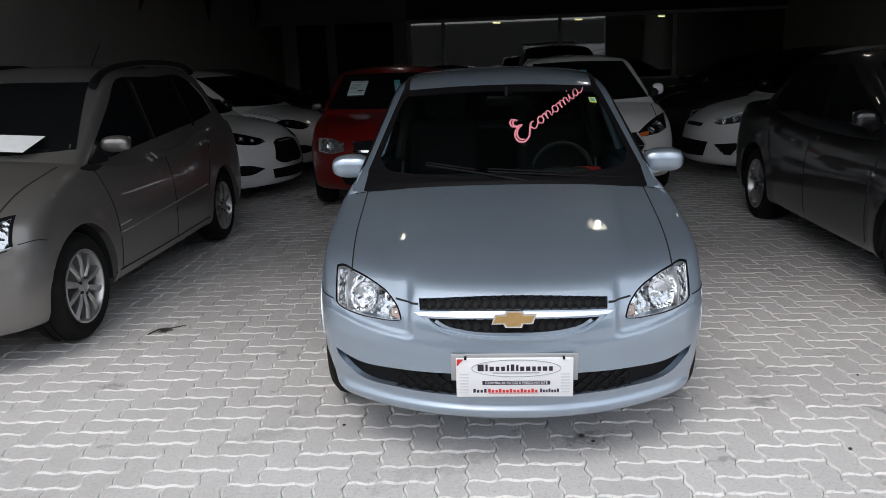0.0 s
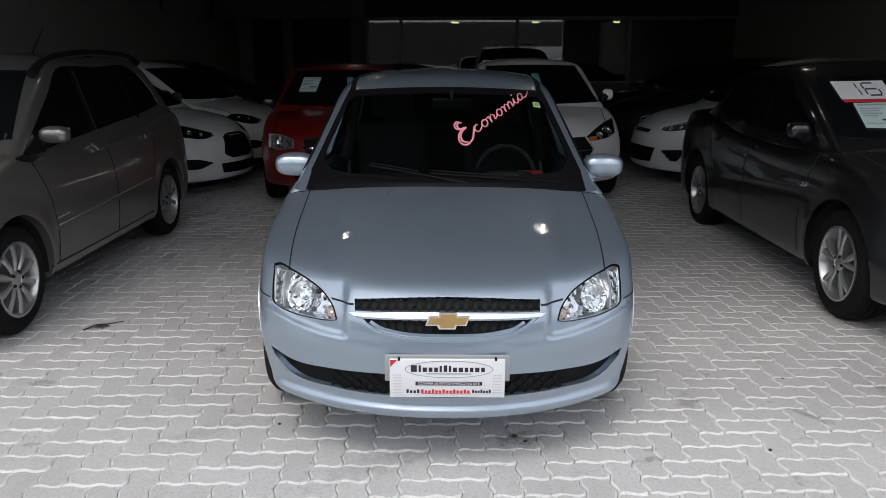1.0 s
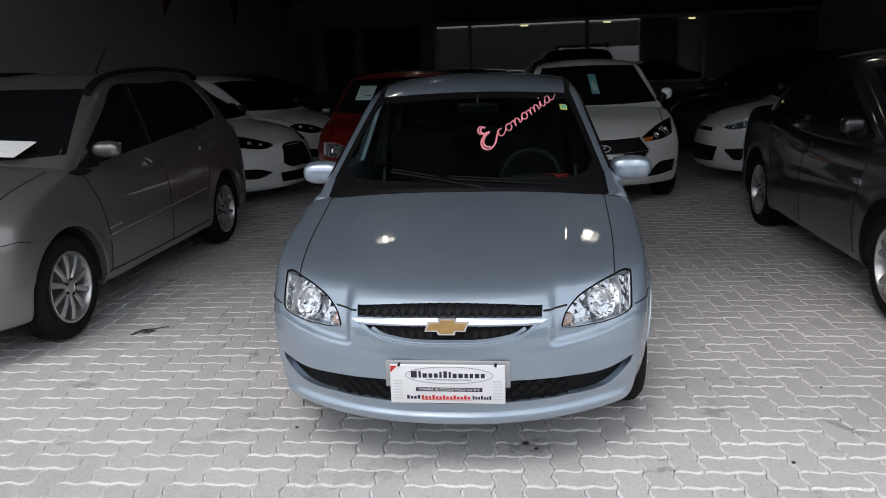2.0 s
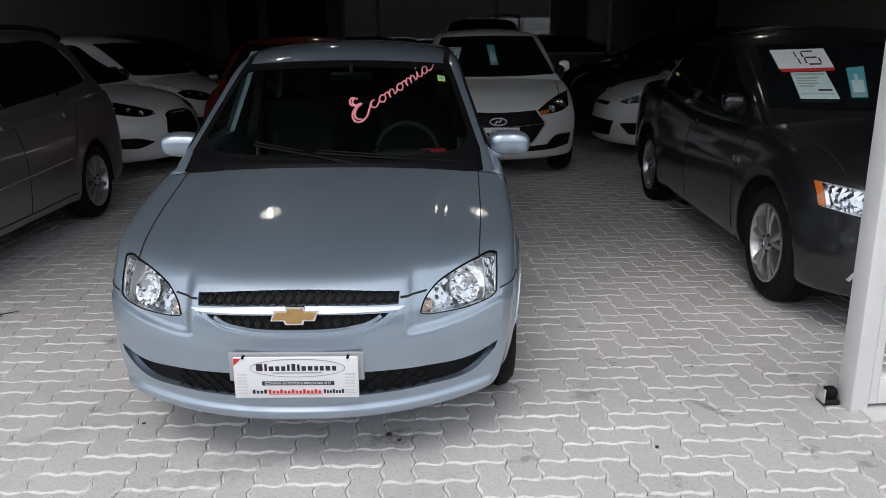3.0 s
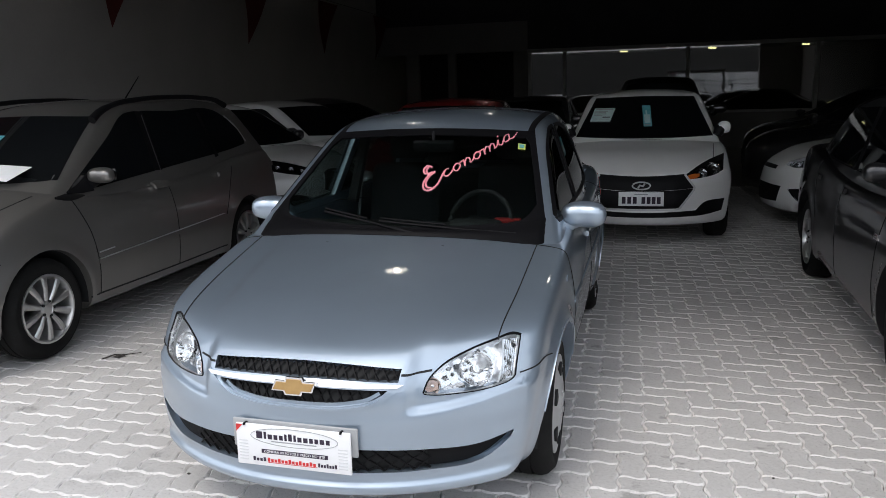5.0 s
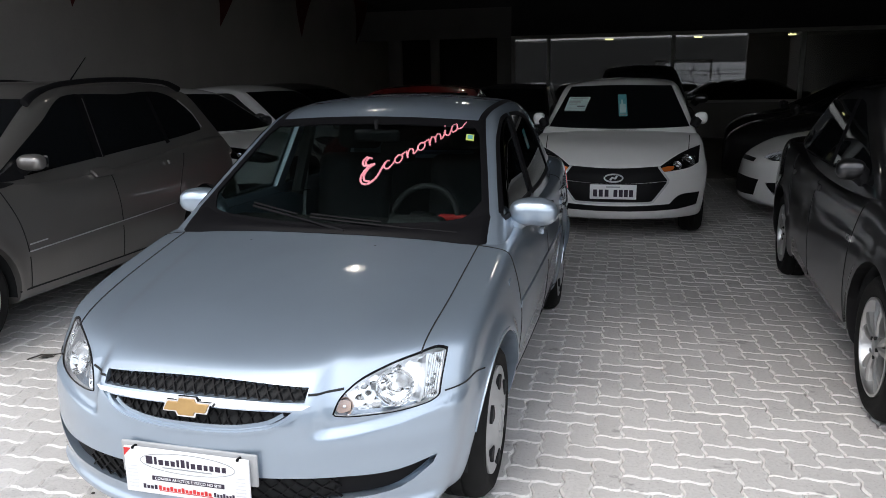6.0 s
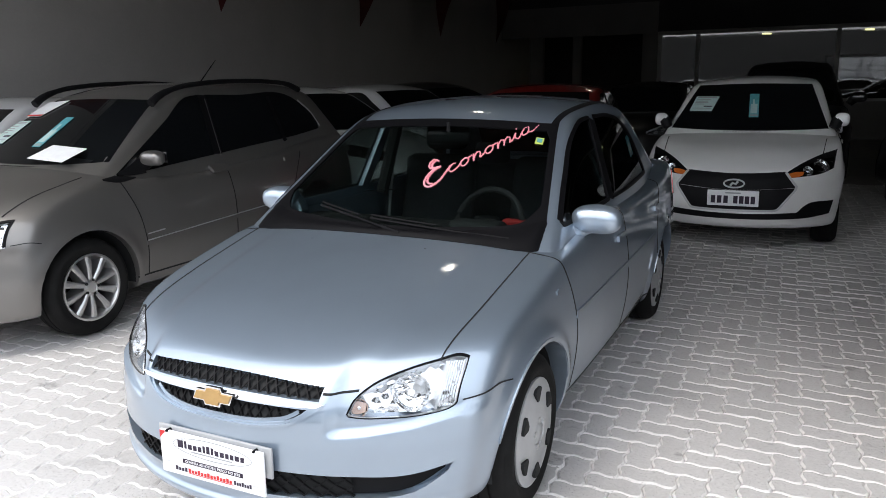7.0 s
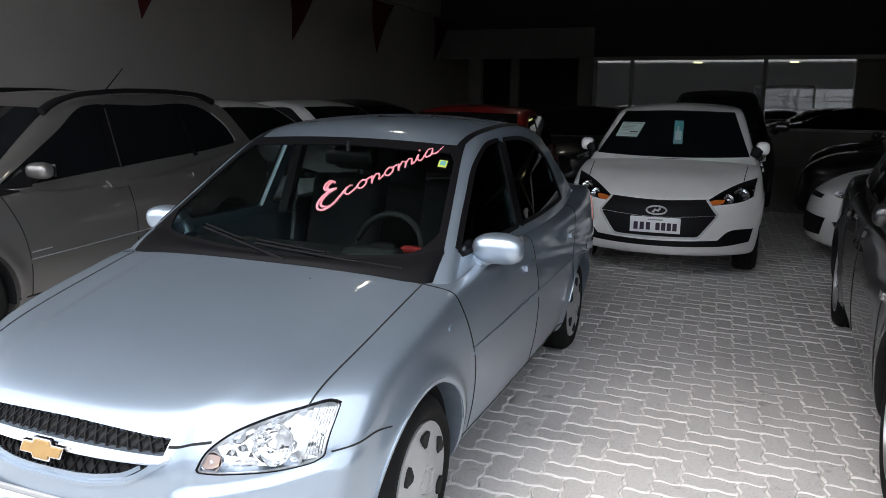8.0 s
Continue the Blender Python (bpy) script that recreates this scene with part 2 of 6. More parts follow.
def faceted(name):
    """Bright metal pressed into small irregular mirror facets."""
    mat = material(name, (0.88, 0.89, 0.90), 0.10, 0.92)
    nt = mat.node_tree
    b = nt.nodes["Principled BSDF"]
    tc, vo, bp = (nt.nodes.new("ShaderNode" + k) for k in ("TexCoord", "TexVoronoi", "Bump"))
    vo.inputs["Scale"].default_value = 34
    bp.inputs["Strength"].default_value, bp.inputs["Distance"].default_value = 0.7, 0.010
    nt.links.new(tc.outputs["Object"], vo.inputs["Vector"])
    nt.links.new(vo.outputs["Distance"], bp.inputs["Height"])
    nt.links.new(bp.outputs[0], b.inputs["Normal"])
    return mat


M_REFLECT = faceted("lamp_reflector")
M_GOLD = material("gold_badge", (0.50, 0.32, 0.13), 0.4, 0.4, vary=0.08, scale=40, bump=0.2, bump_scale=600)
M_AMBER = material("amber_lens", (0.62, 0.16, 0.03), 0.15, coat=1)
M_REDLENS = material("red_lens", (0.35, 0.01, 0.01), 0.12, coat=1)
M_TINT = material("dark_tinted_glass", (0.006, 0.007, 0.008), 0.03, spec=0.5)
M_GLASS = clear("window_glass", (0.66, 0.71, 0.70))
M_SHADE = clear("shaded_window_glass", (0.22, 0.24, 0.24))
M_LENS = clear("lamp_lens", (0.93, 0.94, 0.95), 1.12)
M_OFFICE = clear("office_glass", (0.45, 0.47, 0.47), 2.1)
M_SEAL = material("black_seal", (0.005, 0.005, 0.006), 0.5, spec=0.08)
# White window frames greyed: the dimness at the back is in the colour.
M_FRAME = material("dimmed_window_frame", (0.30, 0.30, 0.29), 0.6, vary=0.1, scale=4)
M_LAMPBLACK = material("black_lamp_housing", (0.005, 0.005, 0.006), 0.4, spec=0.08)
# Pale base colour stands in for chrome mirroring the daylight outside.
M_BRIGHT = material("chrome_daylight_tone", (0.86, 0.87, 0.88), 0.25, 0.35)
M_GAP = material("panel_gap", (0.008, 0.009, 0.01), 0.8)
M_PAPER = material("white_paper", (0.78, 0.79, 0.80), 0.75, vary=0.05, scale=20)
M_PAPERBLUE = material("pale_green_paper", (0.52, 0.66, 0.64), 0.75, vary=0.06, scale=20)
M_INK = material("dark_ink", (0.03, 0.02, 0.04), 0.7)
M_REDINK = material("red_ink", (0.60, 0.03, 0.03), 0.6)
M_GREY = material("grey_ink", (0.33, 0.35, 0.36), 0.7)
M_PINK = material("pink_paint_marker", (0.86, 0.30, 0.36), 0.6, vary=0.12, scale=60)
M_YELLOW = material("yellow_green_sticker", (0.55, 0.62, 0.12), 0.5)
M_TEAL = material("teal_sticker", (0.10, 0.38, 0.42), 0.5, vary=0.2, scale=40)
M_STEEL = material("white_painted_steel", (0.80, 0.80, 0.80), 0.4, vary=0.05, scale=5, bump=0.05, bump_scale=80)
M_WALL = material("painted_plaster", (0.43, 0.41, 0.39), 0.85, vary=0.10, scale=1.2, fine=0.04, bump=0.15, bump_scale=60)
# Pale office plaster toned dark: the deep room's dimness is in the colour.
M_DIMWALL = material("dimmed_plaster", (0.16, 0.155, 0.15), 0.85, vary=0.15, scale=1.5, fine=0.05)
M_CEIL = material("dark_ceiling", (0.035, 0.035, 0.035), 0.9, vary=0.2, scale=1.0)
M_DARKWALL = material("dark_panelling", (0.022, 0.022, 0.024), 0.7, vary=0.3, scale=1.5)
M_FLAG = material("red_pennant", (0.085, 0.007, 0.006), 0.8, vary=0.15, scale=10)
M_BULB = glowing("warm_bulb", (1.0, 0.93, 0.80), 13.0)
M_EARTH = material("pale_bedding_sand", (0.30, 0.29, 0.28), 0.95, vary=0.25, scale=6, fine=0.15, bump=0.4, bump_scale=120)


# ---- wheels ----
def add_wheel(car, x, y, z, R, rim, side, style):
    """tyre, rim, spokes; side is +1 for the wheel that faces +x."""
    w = 0.19
    wheel = part("wheel", None, None, car)
    wheel.matrix_basis = pose(x, y, z, 0, 0, 0 if side > 0 else 180)
    prof = [(rim, -w / 2 + 0.01), (rim + 0.02, -w / 2), (R - 0.035, -w / 2 - 0.005), (R - 0.008, -w / 2 + 0.02), (R, -w / 2 + 0.045), (R, -0.03), (R - 0.007, -0.028), (R - 0.007, -0.02), (R, -0.018),
            (R, 0.018), (R - 0.007, 0.02), (R - 0.007, 0.028), (R, 0.03), (R, w / 2 - 0.045), (R - 0.008, w / 2 - 0.02), (R - 0.035, w / 2 + 0.005), (R - 0.055, w / 2 + 0.007), (R - 0.06, w / 2 + 0.004), (rim + 0.02, w / 2 + 0.002), (rim, w / 2 - 0.01), (rim - 0.01, 0), (rim, -w / 2 + 0.01)]
    part("tyre", mesh_from("tyre", *lathe(prof, 56)), M_RUBBER, wheel)
    r = rim
    if style == "hubcap":
        prof = [(r + 0.004, w / 2 - 0.012), (r + 0.004, w / 2 + 0.002), (r - 0.012, w / 2 + 0.006), (r * 0.8, w / 2 + 0.004), (r * 0.5, w / 2 + 0.016), (r * 0.28, w / 2 + 0.02), (r * 0.24, w / 2 + 0.012), (r * 0.2, w / 2 + 0.018), (0.0, w / 2 + 0.02)]
        v, f = lathe(prof, 56)
        part("hubcap", mesh_from("hubcap", v, f), M_HUBCAP, wheel, "silver plastic hubcap with dark slots")
        n = 6
        for i in range(n):
            a0 = 2 * math.pi * (i + 0.5) / n
            pts = []
            for rr, da in ((0.62, -0.07), (0.84, -0.20), (0.885, -0.13), (0.885, 0.13), (0.84, 0.20), (0.62, 0.07)):
                pts.append((rr * r, a0 + da))
            vv = [(w / 2 + h, q * math.cos(a), q * math.sin(a)) for h in (0.0155, 0.0) for q, a in pts]
            part("slot", mesh_from("slot", vv, [tuple(range(6)), tuple(range(6, 12))[::-1]] + [(q, 6 + q, 6 + (q + 1) % 6, (q + 1) % 6) for q in range(6)], False), M_GAP, wheel)
        for i in range(5):
            a = 2 * math.pi * i / 5 + 0.4
            part("wheel_bolt", mesh_from("wheel_bolt", *lathe([(0.011, 0.0), (0.011, w / 2 + 0.023), (0.0, w / 2 + 0.024)], 10)), M_ALLOY, wheel, m=Matrix.Translation((0, 0.05 * math.cos(a), 0.05 * math.sin(a))))
    else:
        prof = [(r + 0.004, w / 2 - 0.02), (r + 0.006, w / 2 + 0.003), (r - 0.006, w / 2 + 0.004), (r - 0.016, w / 2 - 0.012), (r - 0.03, -0.03), (r - 0.03, -w / 2 + 0.02)]
        part("rim", mesh_from("rim", *lathe(prof, 56)), M_ALLOY, wheel, "silver alloy rim")
        part("brake_disc", mesh_from("brake_disc", *lathe([(r - 0.028, -0.05), (r - 0.028, -0.035), (0.0, -0.035)], 40)), M_PLASTIC, wheel)
        part("hub", mesh_from("hub", *lathe([(0.05, 0.0), (0.055, w / 2 - 0.012), (0.035, w / 2 - 0.002), (0.032, w / 2 - 0.006), (0.0, w / 2 - 0.004)], 24)), M_ALLOY, wheel)
        n, pair = (10, 0.0) if style == "ten" else (5, 0.2)
        for i in range(n):
            for d in ((0,) if not pair else (-pair, pair)):
                a = 2 * math.pi * i / n + 0.3
                s0, s1 = (0.012, 0.024) if not pair else (0.013, 0.021)
                vv = []
                for q, hw, h0, h1, da in ((0.045, s0, -0.03, w / 2 - 0.008, d * 0.4), ((r - 0.012) * 0.6, (s0 + s1) / 2, -0.0, w / 2 + 0.0, d * 0.8), (r - 0.010, s1, 0.02, w / 2 - 0.006, d)):
                    ca, sa = math.cos(a + da), math.sin(a + da)
                    for hh, k in ((h0, -1), (h1 - 0.008, -1), (h1, -0.45), (h1, 0.45), (h1 - 0.008, 1), (h0, 1)):
                        vv.append((hh, q * ca - k * hw * sa, q * sa + k * hw * ca))
                ff = [(i0 + j, i0 + (j + 1) % 6, i0 + 6 + (j + 1) % 6, i0 + 6 + j) for i0 in (0, 6) for j in range(6)]
                part("spoke", mesh_from("spoke", vv, ff, True, 30), M_ALLOY, wheel)
        for i in range(5):
            a = 2 * math.pi * i / 5
            part("wheel_bolt", mesh_from("wheel_bolt", *lathe([(0.009, w / 2 - 0.02), (0.009, w / 2 - 0.001), (0.0, w / 2 - 0.001)], 8)), M_GAP, wheel, m=Matrix.Translation((0, 0.046 * math.cos(a), 0.046 * math.sin(a))))
    return wheel


# ---- car bodies ----
def body_shape(P):
    """The lower body as a smooth solid: front, rear, sides, top and underside meet with rounded edges."""
    prof, top, plan, side, rear = (spline(P[k]) for k in ("prof", "top", "plan", "side", "rear"))
    bow, bref, bexp = P["bow"]
    yf, yr = P["axles"]
    ra, zc = P["arch"], P["wheel"][0]

    def fun(p):
        x, y, z = np.abs(p[:, 0]), p[:, 1], p[:, 2]
        dent, rise = P["detail"](x, y, z) if "detail" in P else (0.0, 0.0)
        f1 = (prof(z) + dent + bow * (x / bref) ** bexp - y) * 0.9
        width = plan(y) + side(z)
        for yy in (yf, yr):
            r = np.hypot(y - yy, z - zc)
            width = width + P["flare"] * np.exp(-((r - ra - 0.015) / 0.045) ** 2)
        f2 = x - width
        f3 = z - top(y) - rise + P["crown"] * (x / 0.75) ** 2.2
        f4 = P["under"] - z
        f5 = (y - rear(z) + P["rbow"] * (x / 0.7) ** 2.4) * 0.9
        return smax(P["round"], f1, f2, f3, f4, f5)
    return fun


def cabin_shape(P):
    (y0, z0), (y1, z1) = P["screen"]
    (y2, z2), (y3, z3) = P["back"]
    roof = spline(P["roof"])
    hw, lean = P["cabin"]

    def fun(p):
        x, y, z = np.abs(p[:, 0]), p[:, 1], p[:, 2]
        k = (y1 - y0) / (z1 - z0)
        f1 = (y0 + (z - z0) * k + P["sweep"] * (x / 0.62) ** 2 - y) / math.hypot(1, k)
        f2 = z - roof(y) + P["roofcrown"] * (x / 0.6) ** 2
        f3 = (x - hw + lean * (z - 0.9) + P["taper"] * np.clip((y - 2.2) / 1.2, 0, 2) ** 2) / math.hypot(1, lean)
        k2 = (y3 - y2) / (z2 - z3)
        f4 = (y - y2 - (z2 - z) * k2 + 0.10 * (x / 0.6) ** 2) / math.hypot(1, k2)
        f5 = P["floor"] - z
        return smax(P["cround"], f1, f2, f3, f4, f5)
    return fun


def body_hull(P):
    """Draws the starting box near the body: lower over the bonnet, narrower at the ends."""
    top, plan = spline(P["top"]), spline(P["plan"])

    def shape(p):
        q = p.copy()
        h = np.minimum(top(p[:, 1]), P["deck"])
        q[:, 2] = P["under"] + (p[:, 2] - P["under"]) * (h - P["under"]) / (P["deck"] - P["under"])
        q[:, 0] = p[:, 0] * plan(p[:, 1]) / P["half"]
        bow, bref, bexp = P["bow"]
        q[:, 1] = p[:, 1] + bow * (np.abs(q[:, 0]) / bref) ** bexp * np.clip(1 - p[:, 1] / 1.3, 0, 1)
        return q
    return shape


def cabin_hull(P, lo, hi):
    (y0, z0), (y1, z1) = P["screen"]
    (y2, z2), (y3, z3) = P["back"]
    hw, lean = P["cabin"]

    def shape(p):
        q = p.copy()
        z = p[:, 2]
        a = y0 + (z - z0) * (y1 - y0) / (z1 - z0)
        b = y2 + (z2 - z) * (y3 - y2) / (z2 - z3)
        q[:, 1] = a + (p[:, 1] - lo[1]) / (hi[1] - lo[1]) * (b - a)
        q[:, 0] = p[:, 0] * (hw - lean * (z - 0.9)) / hw
        return q
    return shape


def half_well(r, w):
    """The upper half of a wheel housing, closed towards the car's middle."""
    n = 20
    arc = [(r * math.cos(math.pi * (i / n * 1.1 - 0.05)), r * math.sin(math.pi * (i / n * 1.1 - 0.05))) for i in range(n + 1)]
    v = [(0.0, a, b) for a, b in arc] + [(w, a, b) for a, b in arc]
    k = n + 1
    return v, [(i, i + 1, k + i + 1, k + i) for i in range(n)] + [tuple(range(k, 2 * k))]


def car_base(name, P, mat, m, label, step=(0.05, 0.06, 0.045), pockets=(), hollow=False):
    car = place(tagged(new(name), label, "car"), m)
    B, G = body_shape(P), cabin_shape(P)
    L, hw = P["length"], P["half"]
    v, f = solid(B, (-hw, 0.0, P["under"]), (hw, L, P["deck"]), step, 30, body_hull(P))
    yf, yr = P["axles"]
    R, rim, track = P["wheel"]
    arches = [cyl(s * 0.42, s * 1.2, yy, R, P["arch"]) for s in (1, -1) for yy in (yf, yr)]
    tub = [block(-0.66, 0.66, P["screen"][0][0] + 0.09, P["back"][1][0] - 0.15, 0.42, 1.6)] if hollow else []
    body = part("body", cut(mesh_from("body", v, f), tub, arches[:2], arches[2:], *[[q] for q in pockets]), mat, car)
    for yy in (yf, yr):
        for s in (1, -1):
            part("wheel_well", mesh_from("wheel_well", *half_well(P["arch"] - 0.004, 0.27)), M_GAP, car, m=pose(s * P.get("well", P["half"] - 0.05), yy, R, 0, 0, 180 if s > 0 else 0))
            add_wheel(car, s * (track - 0.095), yy, R, R, rim, s, P["style"])
    return car, B, G, body


def lamp(car, fun, up, lo, view, n=18, m=6, deep=0.055, bowls=(), back=None):
    """A head lamp in its pocket: reflector behind, bulbs' bowls, clear lens flush with the body."""
    light = part("headlight", patch(fun, up, lo, view, n, m, -deep + 0.004, -deep), back or M_REFLECT, car, "clear headlight with silver reflectors")
    part("lens", patch(fun, up, lo, view, n, m, 0.003, 0.0), M_LENS, light)
    axis, uv, start, end = AX[view]
    ring = list(resample(up, 24)) + list(resample(lo, 24)[::-1])
    mid = np.mean(np.array(ring), 0)
    ring = [tuple(mid + (np.array(q) - mid) * 0.985) for q in ring]
    part("lamp_wall", band(fun, ring + ring[:1], 0.004, view, 80, -0.004, -deep, False), back or M_SATIN, light)
    for x, z, r, mat in bowls:
        p = on_surface(fun, np.array([[x, z]]), view)[0]
        nrm = Vector(slope_of(fun, np.array([p]))[0]).normalized()
        turn = Vector((0, -1, 0)).rotation_difference((nrm * 0.75 + Vector((0, -0.25, 0))).normalized()).to_matrix().to_4x4()
        q = Vector(p) - nrm * deep * 0.85
        vv, ff = lathe([(r, -deep * 0.55), (r * 0.93, -deep * 0.5), (r * 0.75, -deep * 0.15), (r * 0.4, 0.0), (r * 0.2, -0.002), (r * 0.18, -deep * 0.5), (0.0, -deep * 0.55)], 28, "y")
        part("bowl", mesh_from("bowl", vv, ff), mat, light, m=Matrix.Translation(q) @ turn)
    return light


def tinted_cabin(car, G, P, mat, step=0.05, glass=M_TINT, windows=()):
    lo, hi = (-P["cabin"][0], P["screen"][0][0] - 0.1, P["floor"]), (P["cabin"][0], P["back"][1][0] + 0.2, P["roof_z"])
    v, f = solid(G, lo, hi, (step, step, step), 30, cabin_hull(P, lo, hi))
    part("cabin", mesh_from("cabin", v, f), mat, car)
    for name, up, lo, view in windows:
        part(name, patch(G, up, lo, view, 16, 6, 0.003, -0.004), glass, car, "dark tinted glass")


def mirror_pair(car, x, y, z, mat, size=(0.20, 0.10, 0.13), shift=0.0):
    for s in (1, -1):
        w, d, h = size
        pts = lambda p: ((np.abs((p[:, 0]) / (w / 2)) ** 2.6 + np.abs((p[:, 1] + 0.2 * np.abs(p[:, 0])) / (d / 2)) ** 2.2 + np.abs((p[:, 2]) / (h / 2)) ** 2.6) ** (1 / 2.4) - 1) * 0.06
        v, f = solid(pts, (-w / 2, -d / 2, -h / 2), (w / 2, d / 2, h / 2), (0.02, 0.016, 0.018), 16)
        mir = part("wing_mirror", mesh_from("wing_mirror", v, f), mat, car, m=pose(s * x + shift, y, z))
        part("mirror_glass", box(-w * 0.38, w * 0.38, d * 0.38, d * 0.42, -h * 0.36, h * 0.36, 0.004, 1), M_TINT, mir)
        vv, ff = tube([(-s * w * 0.16, 0, -h * 0.06), (-s * w * 0.36, -0.004, -h * 0.26), (-s * w * 0.54, -0.015, -h * 0.62)], [h * 0.46, h * 0.44, h * 0.34], 12)
        part("mirror_arm", mesh_from("mirror_arm", vv, ff), mat if mat is M_BLUE else M_PLASTIC, mir)


# ---- the blue sedan ----
def lattice(fun, up, lo, n, slant, deep, width=0.005):
    """Crossed bars that fill an opening, following the body's curve at a depth."""
    g = sheet(up, lo, 120, 12)
    pieces = []
    for s in (1, -1):
        for i in range(-slant, n + slant):
            t = np.linspace(0, 1, 7)
            u = (i + slant * t * s + (0 if s > 0 else slant)) / n
            keep = (u >= 0) & (u <= 1)
            if keep.sum() < 2:
                continue
            t, u = t[keep], u[keep]
            c = np.array([g[int(round(b * 12)), int(round(a * 120))] for a, b in zip(u, t)])
            d = np.gradient(c, axis=0)
            d /= np.linalg.norm(d, axis=1)[:, None] + 1e-9
            nr = np.stack([-d[:, 1], d[:, 0]], 1) * width / 2
            p = on_surface(fun, np.concatenate([c + nr, c - nr]), "front")
            p[:, 1] += deep
            q = p.copy()
            q[:, 1] += 0.008
            pieces.append(slab(p, q, 2, len(c)))
    return mesh_from("lattice", *join(pieces), False)


def lettering(text, size, mat, parent, m, name="lettering"):
    cu = bpy.data.curves.new(name, "FONT")
    cu.body, cu.size, cu.extrude, cu.align_x, cu.align_y = text, size, 0.0006, "CENTER", "CENTER"
    tmp = new("tmp", cu)
    me = bpy.data.meshes.new_from_object(tmp.evaluated_get(bpy.context.evaluated_depsgraph_get()))
    bpy.data.objects.remove(tmp)
    return part(name, me, mat, parent, m=m)


def soft_step(v):
    return 1 / (1 + np.exp(-np.clip(v, -30, 30)))


def sedan_detail(x, y, z):
    """The hollows round the head lamps, set back behind the nose, and the raised middle of the bonnet."""
    shelf = np.interp(x, (0.36, 0.46, 0.58, 0.70), (0.500, 0.506, 0.520, 0.548))
    dent = 0.024 * soft_step((x - 0.370) / 0.005) * soft_step((z - shelf) / 0.0035) * soft_step((0.68 - z) / 0.02)
    edge = np.interp(y, (0.1, 0.35, 0.95), (0.39, 0.455, 0.50))
    rise = 0.011 * soft_step((edge - x) / 0.011) * soft_step((0.9 - y) / 0.09) * soft_step((y - 0.09) / 0.02)
    return dent, rise


SEDAN = dict(
    detail=sedan_detail,
    length=4.17, half=0.82, under=0.195, deck=1.05, round=0.016,
    prof=[(0.15, 0.07), (0.20, 0.022), (0.225, 0.002), (0.245, -0.002), (0.262, 0.010), (0.30, 0.006), (0.34, 0.0), (0.42, 0.0), (0.465, 0.001), (0.50, 0.007), (0.54, 0.013), (0.58, 0.025), (0.62, 0.047), (0.65, 0.075), (0.70, 0.13), (0.76, 0.25), (0.9, 0.6)],
    bow=(0.26, 0.67, 2.3), rbow=0.16, crown=0.05, flare=0.018,
    top=[(0, 0.60), (0.09, 0.652), (0.2, 0.694), (0.35, 0.744), (0.6, 0.809), (0.9, 0.877), (1.02, 0.903), (1.3, 0.938), (2.0, 0.95), (3.3, 0.97), (3.6, 1.0), (3.9, 1.0), (4.17, 0.97)],
    plan=[(0, 0.71), (0.3, 0.738), (0.6, 0.772), (1.2, 0.797), (2.0, 0.806), (3.0, 0.80), (3.7, 0.775), (4.17, 0.72)],
    side=[(0.15, -0.09), (0.25, -0.045), (0.35, -0.020), (0.45, -0.006), (0.55, 0.0), (0.7, -0.006), (0.82, -0.020), (0.9, -0.034), (1.0, -0.075)],
    rear=[(0.2, 4.1), (0.35, 4.17), (0.5, 4.17), (0.7, 4.14), (1.0, 4.08)],
    axles=(0.775, 3.22), arch=0.330, well=0.735, wheel=(0.285, 0.192, 0.770), style="hubcap",
    screen=((1.0, 0.89), (1.72, 1.335)), back=((3.12, 1.36), (3.72, 1.0)), sweep=0.09, roofcrown=0.05,
    roof=[(1.5, 1.31), (1.75, 1.375), (2.1, 1.425), (2.4, 1.44), (2.8, 1.425), (3.1, 1.385), (3.4, 1.32)],
    cabin=(0.735, 0.35), taper=0.05, floor=0.8, cround=0.022, roof_z=1.47)

LAMP_UP = [(0.404, 0.556), (0.418, 0.596), (0.450, 0.630), (0.52, 0.664), (0.6, 0.686), (0.664, 0.695), (0.682, 0.688)]
LAMP_LO = [(0.404, 0.550), (0.43, 0.545), (0.505, 0.541), (0.575, 0.541), (0.63, 0.547), (0.664, 0.556), (0.677, 0.566)]
GRILLE_UP = [(-0.336, 0.634), (-0.17, 0.645), (0.0, 0.649), (0.17, 0.645), (0.336, 0.634)]
GRILLE_LO = [(-0.332, 0.597), (-0.17, 0.604), (0.0, 0.606), (0.17, 0.604), (0.332, 0.597)]
LOWER_UP = [(-0.302, 0.575), (-0.15, 0.580), (0.0, 0.582), (0.15, 0.580), (0.302, 0.575)]
LOWER_LO = [(-0.286, 0.562), (-0.25, 0.543), (-0.19, 0.531), (0.0, 0.523), (0.19, 0.531), (0.25, 0.543), (0.286, 0.562)]
INTAKE_UP = [(-0.68, 0.392), (-0.59, 0.371), (-0.42, 0.375), (-0.224, 0.383), (0.0, 0.386), (0.224, 0.383), (0.42, 0.375), (0.59, 0.371), (0.68, 0.392)]
INTAKE_LO = [(-0.668, 0.366), (-0.60, 0.315), (-0.41, 0.299), (-0.23, 0.298), (0.0, 0.298), (0.23, 0.298), (0.41, 0.299), (0.60, 0.315), (0.668, 0.366)]
MESH_UP = [(-0.427, 0.3755), (-0.224, 0.383), (0.0, 0.386), (0.224, 0.383), (0.427, 0.3755)]
MESH_LO = [(-0.427, 0.30), (-0.23, 0.298), (0.0, 0.298), (0.23, 0.298), (0.427, 0.30)]
SCREEN_UP = [(-0.525, 1.316), (-0.25, 1.331), (0.0, 1.336), (0.25, 1.331), (0.525, 1.316)]
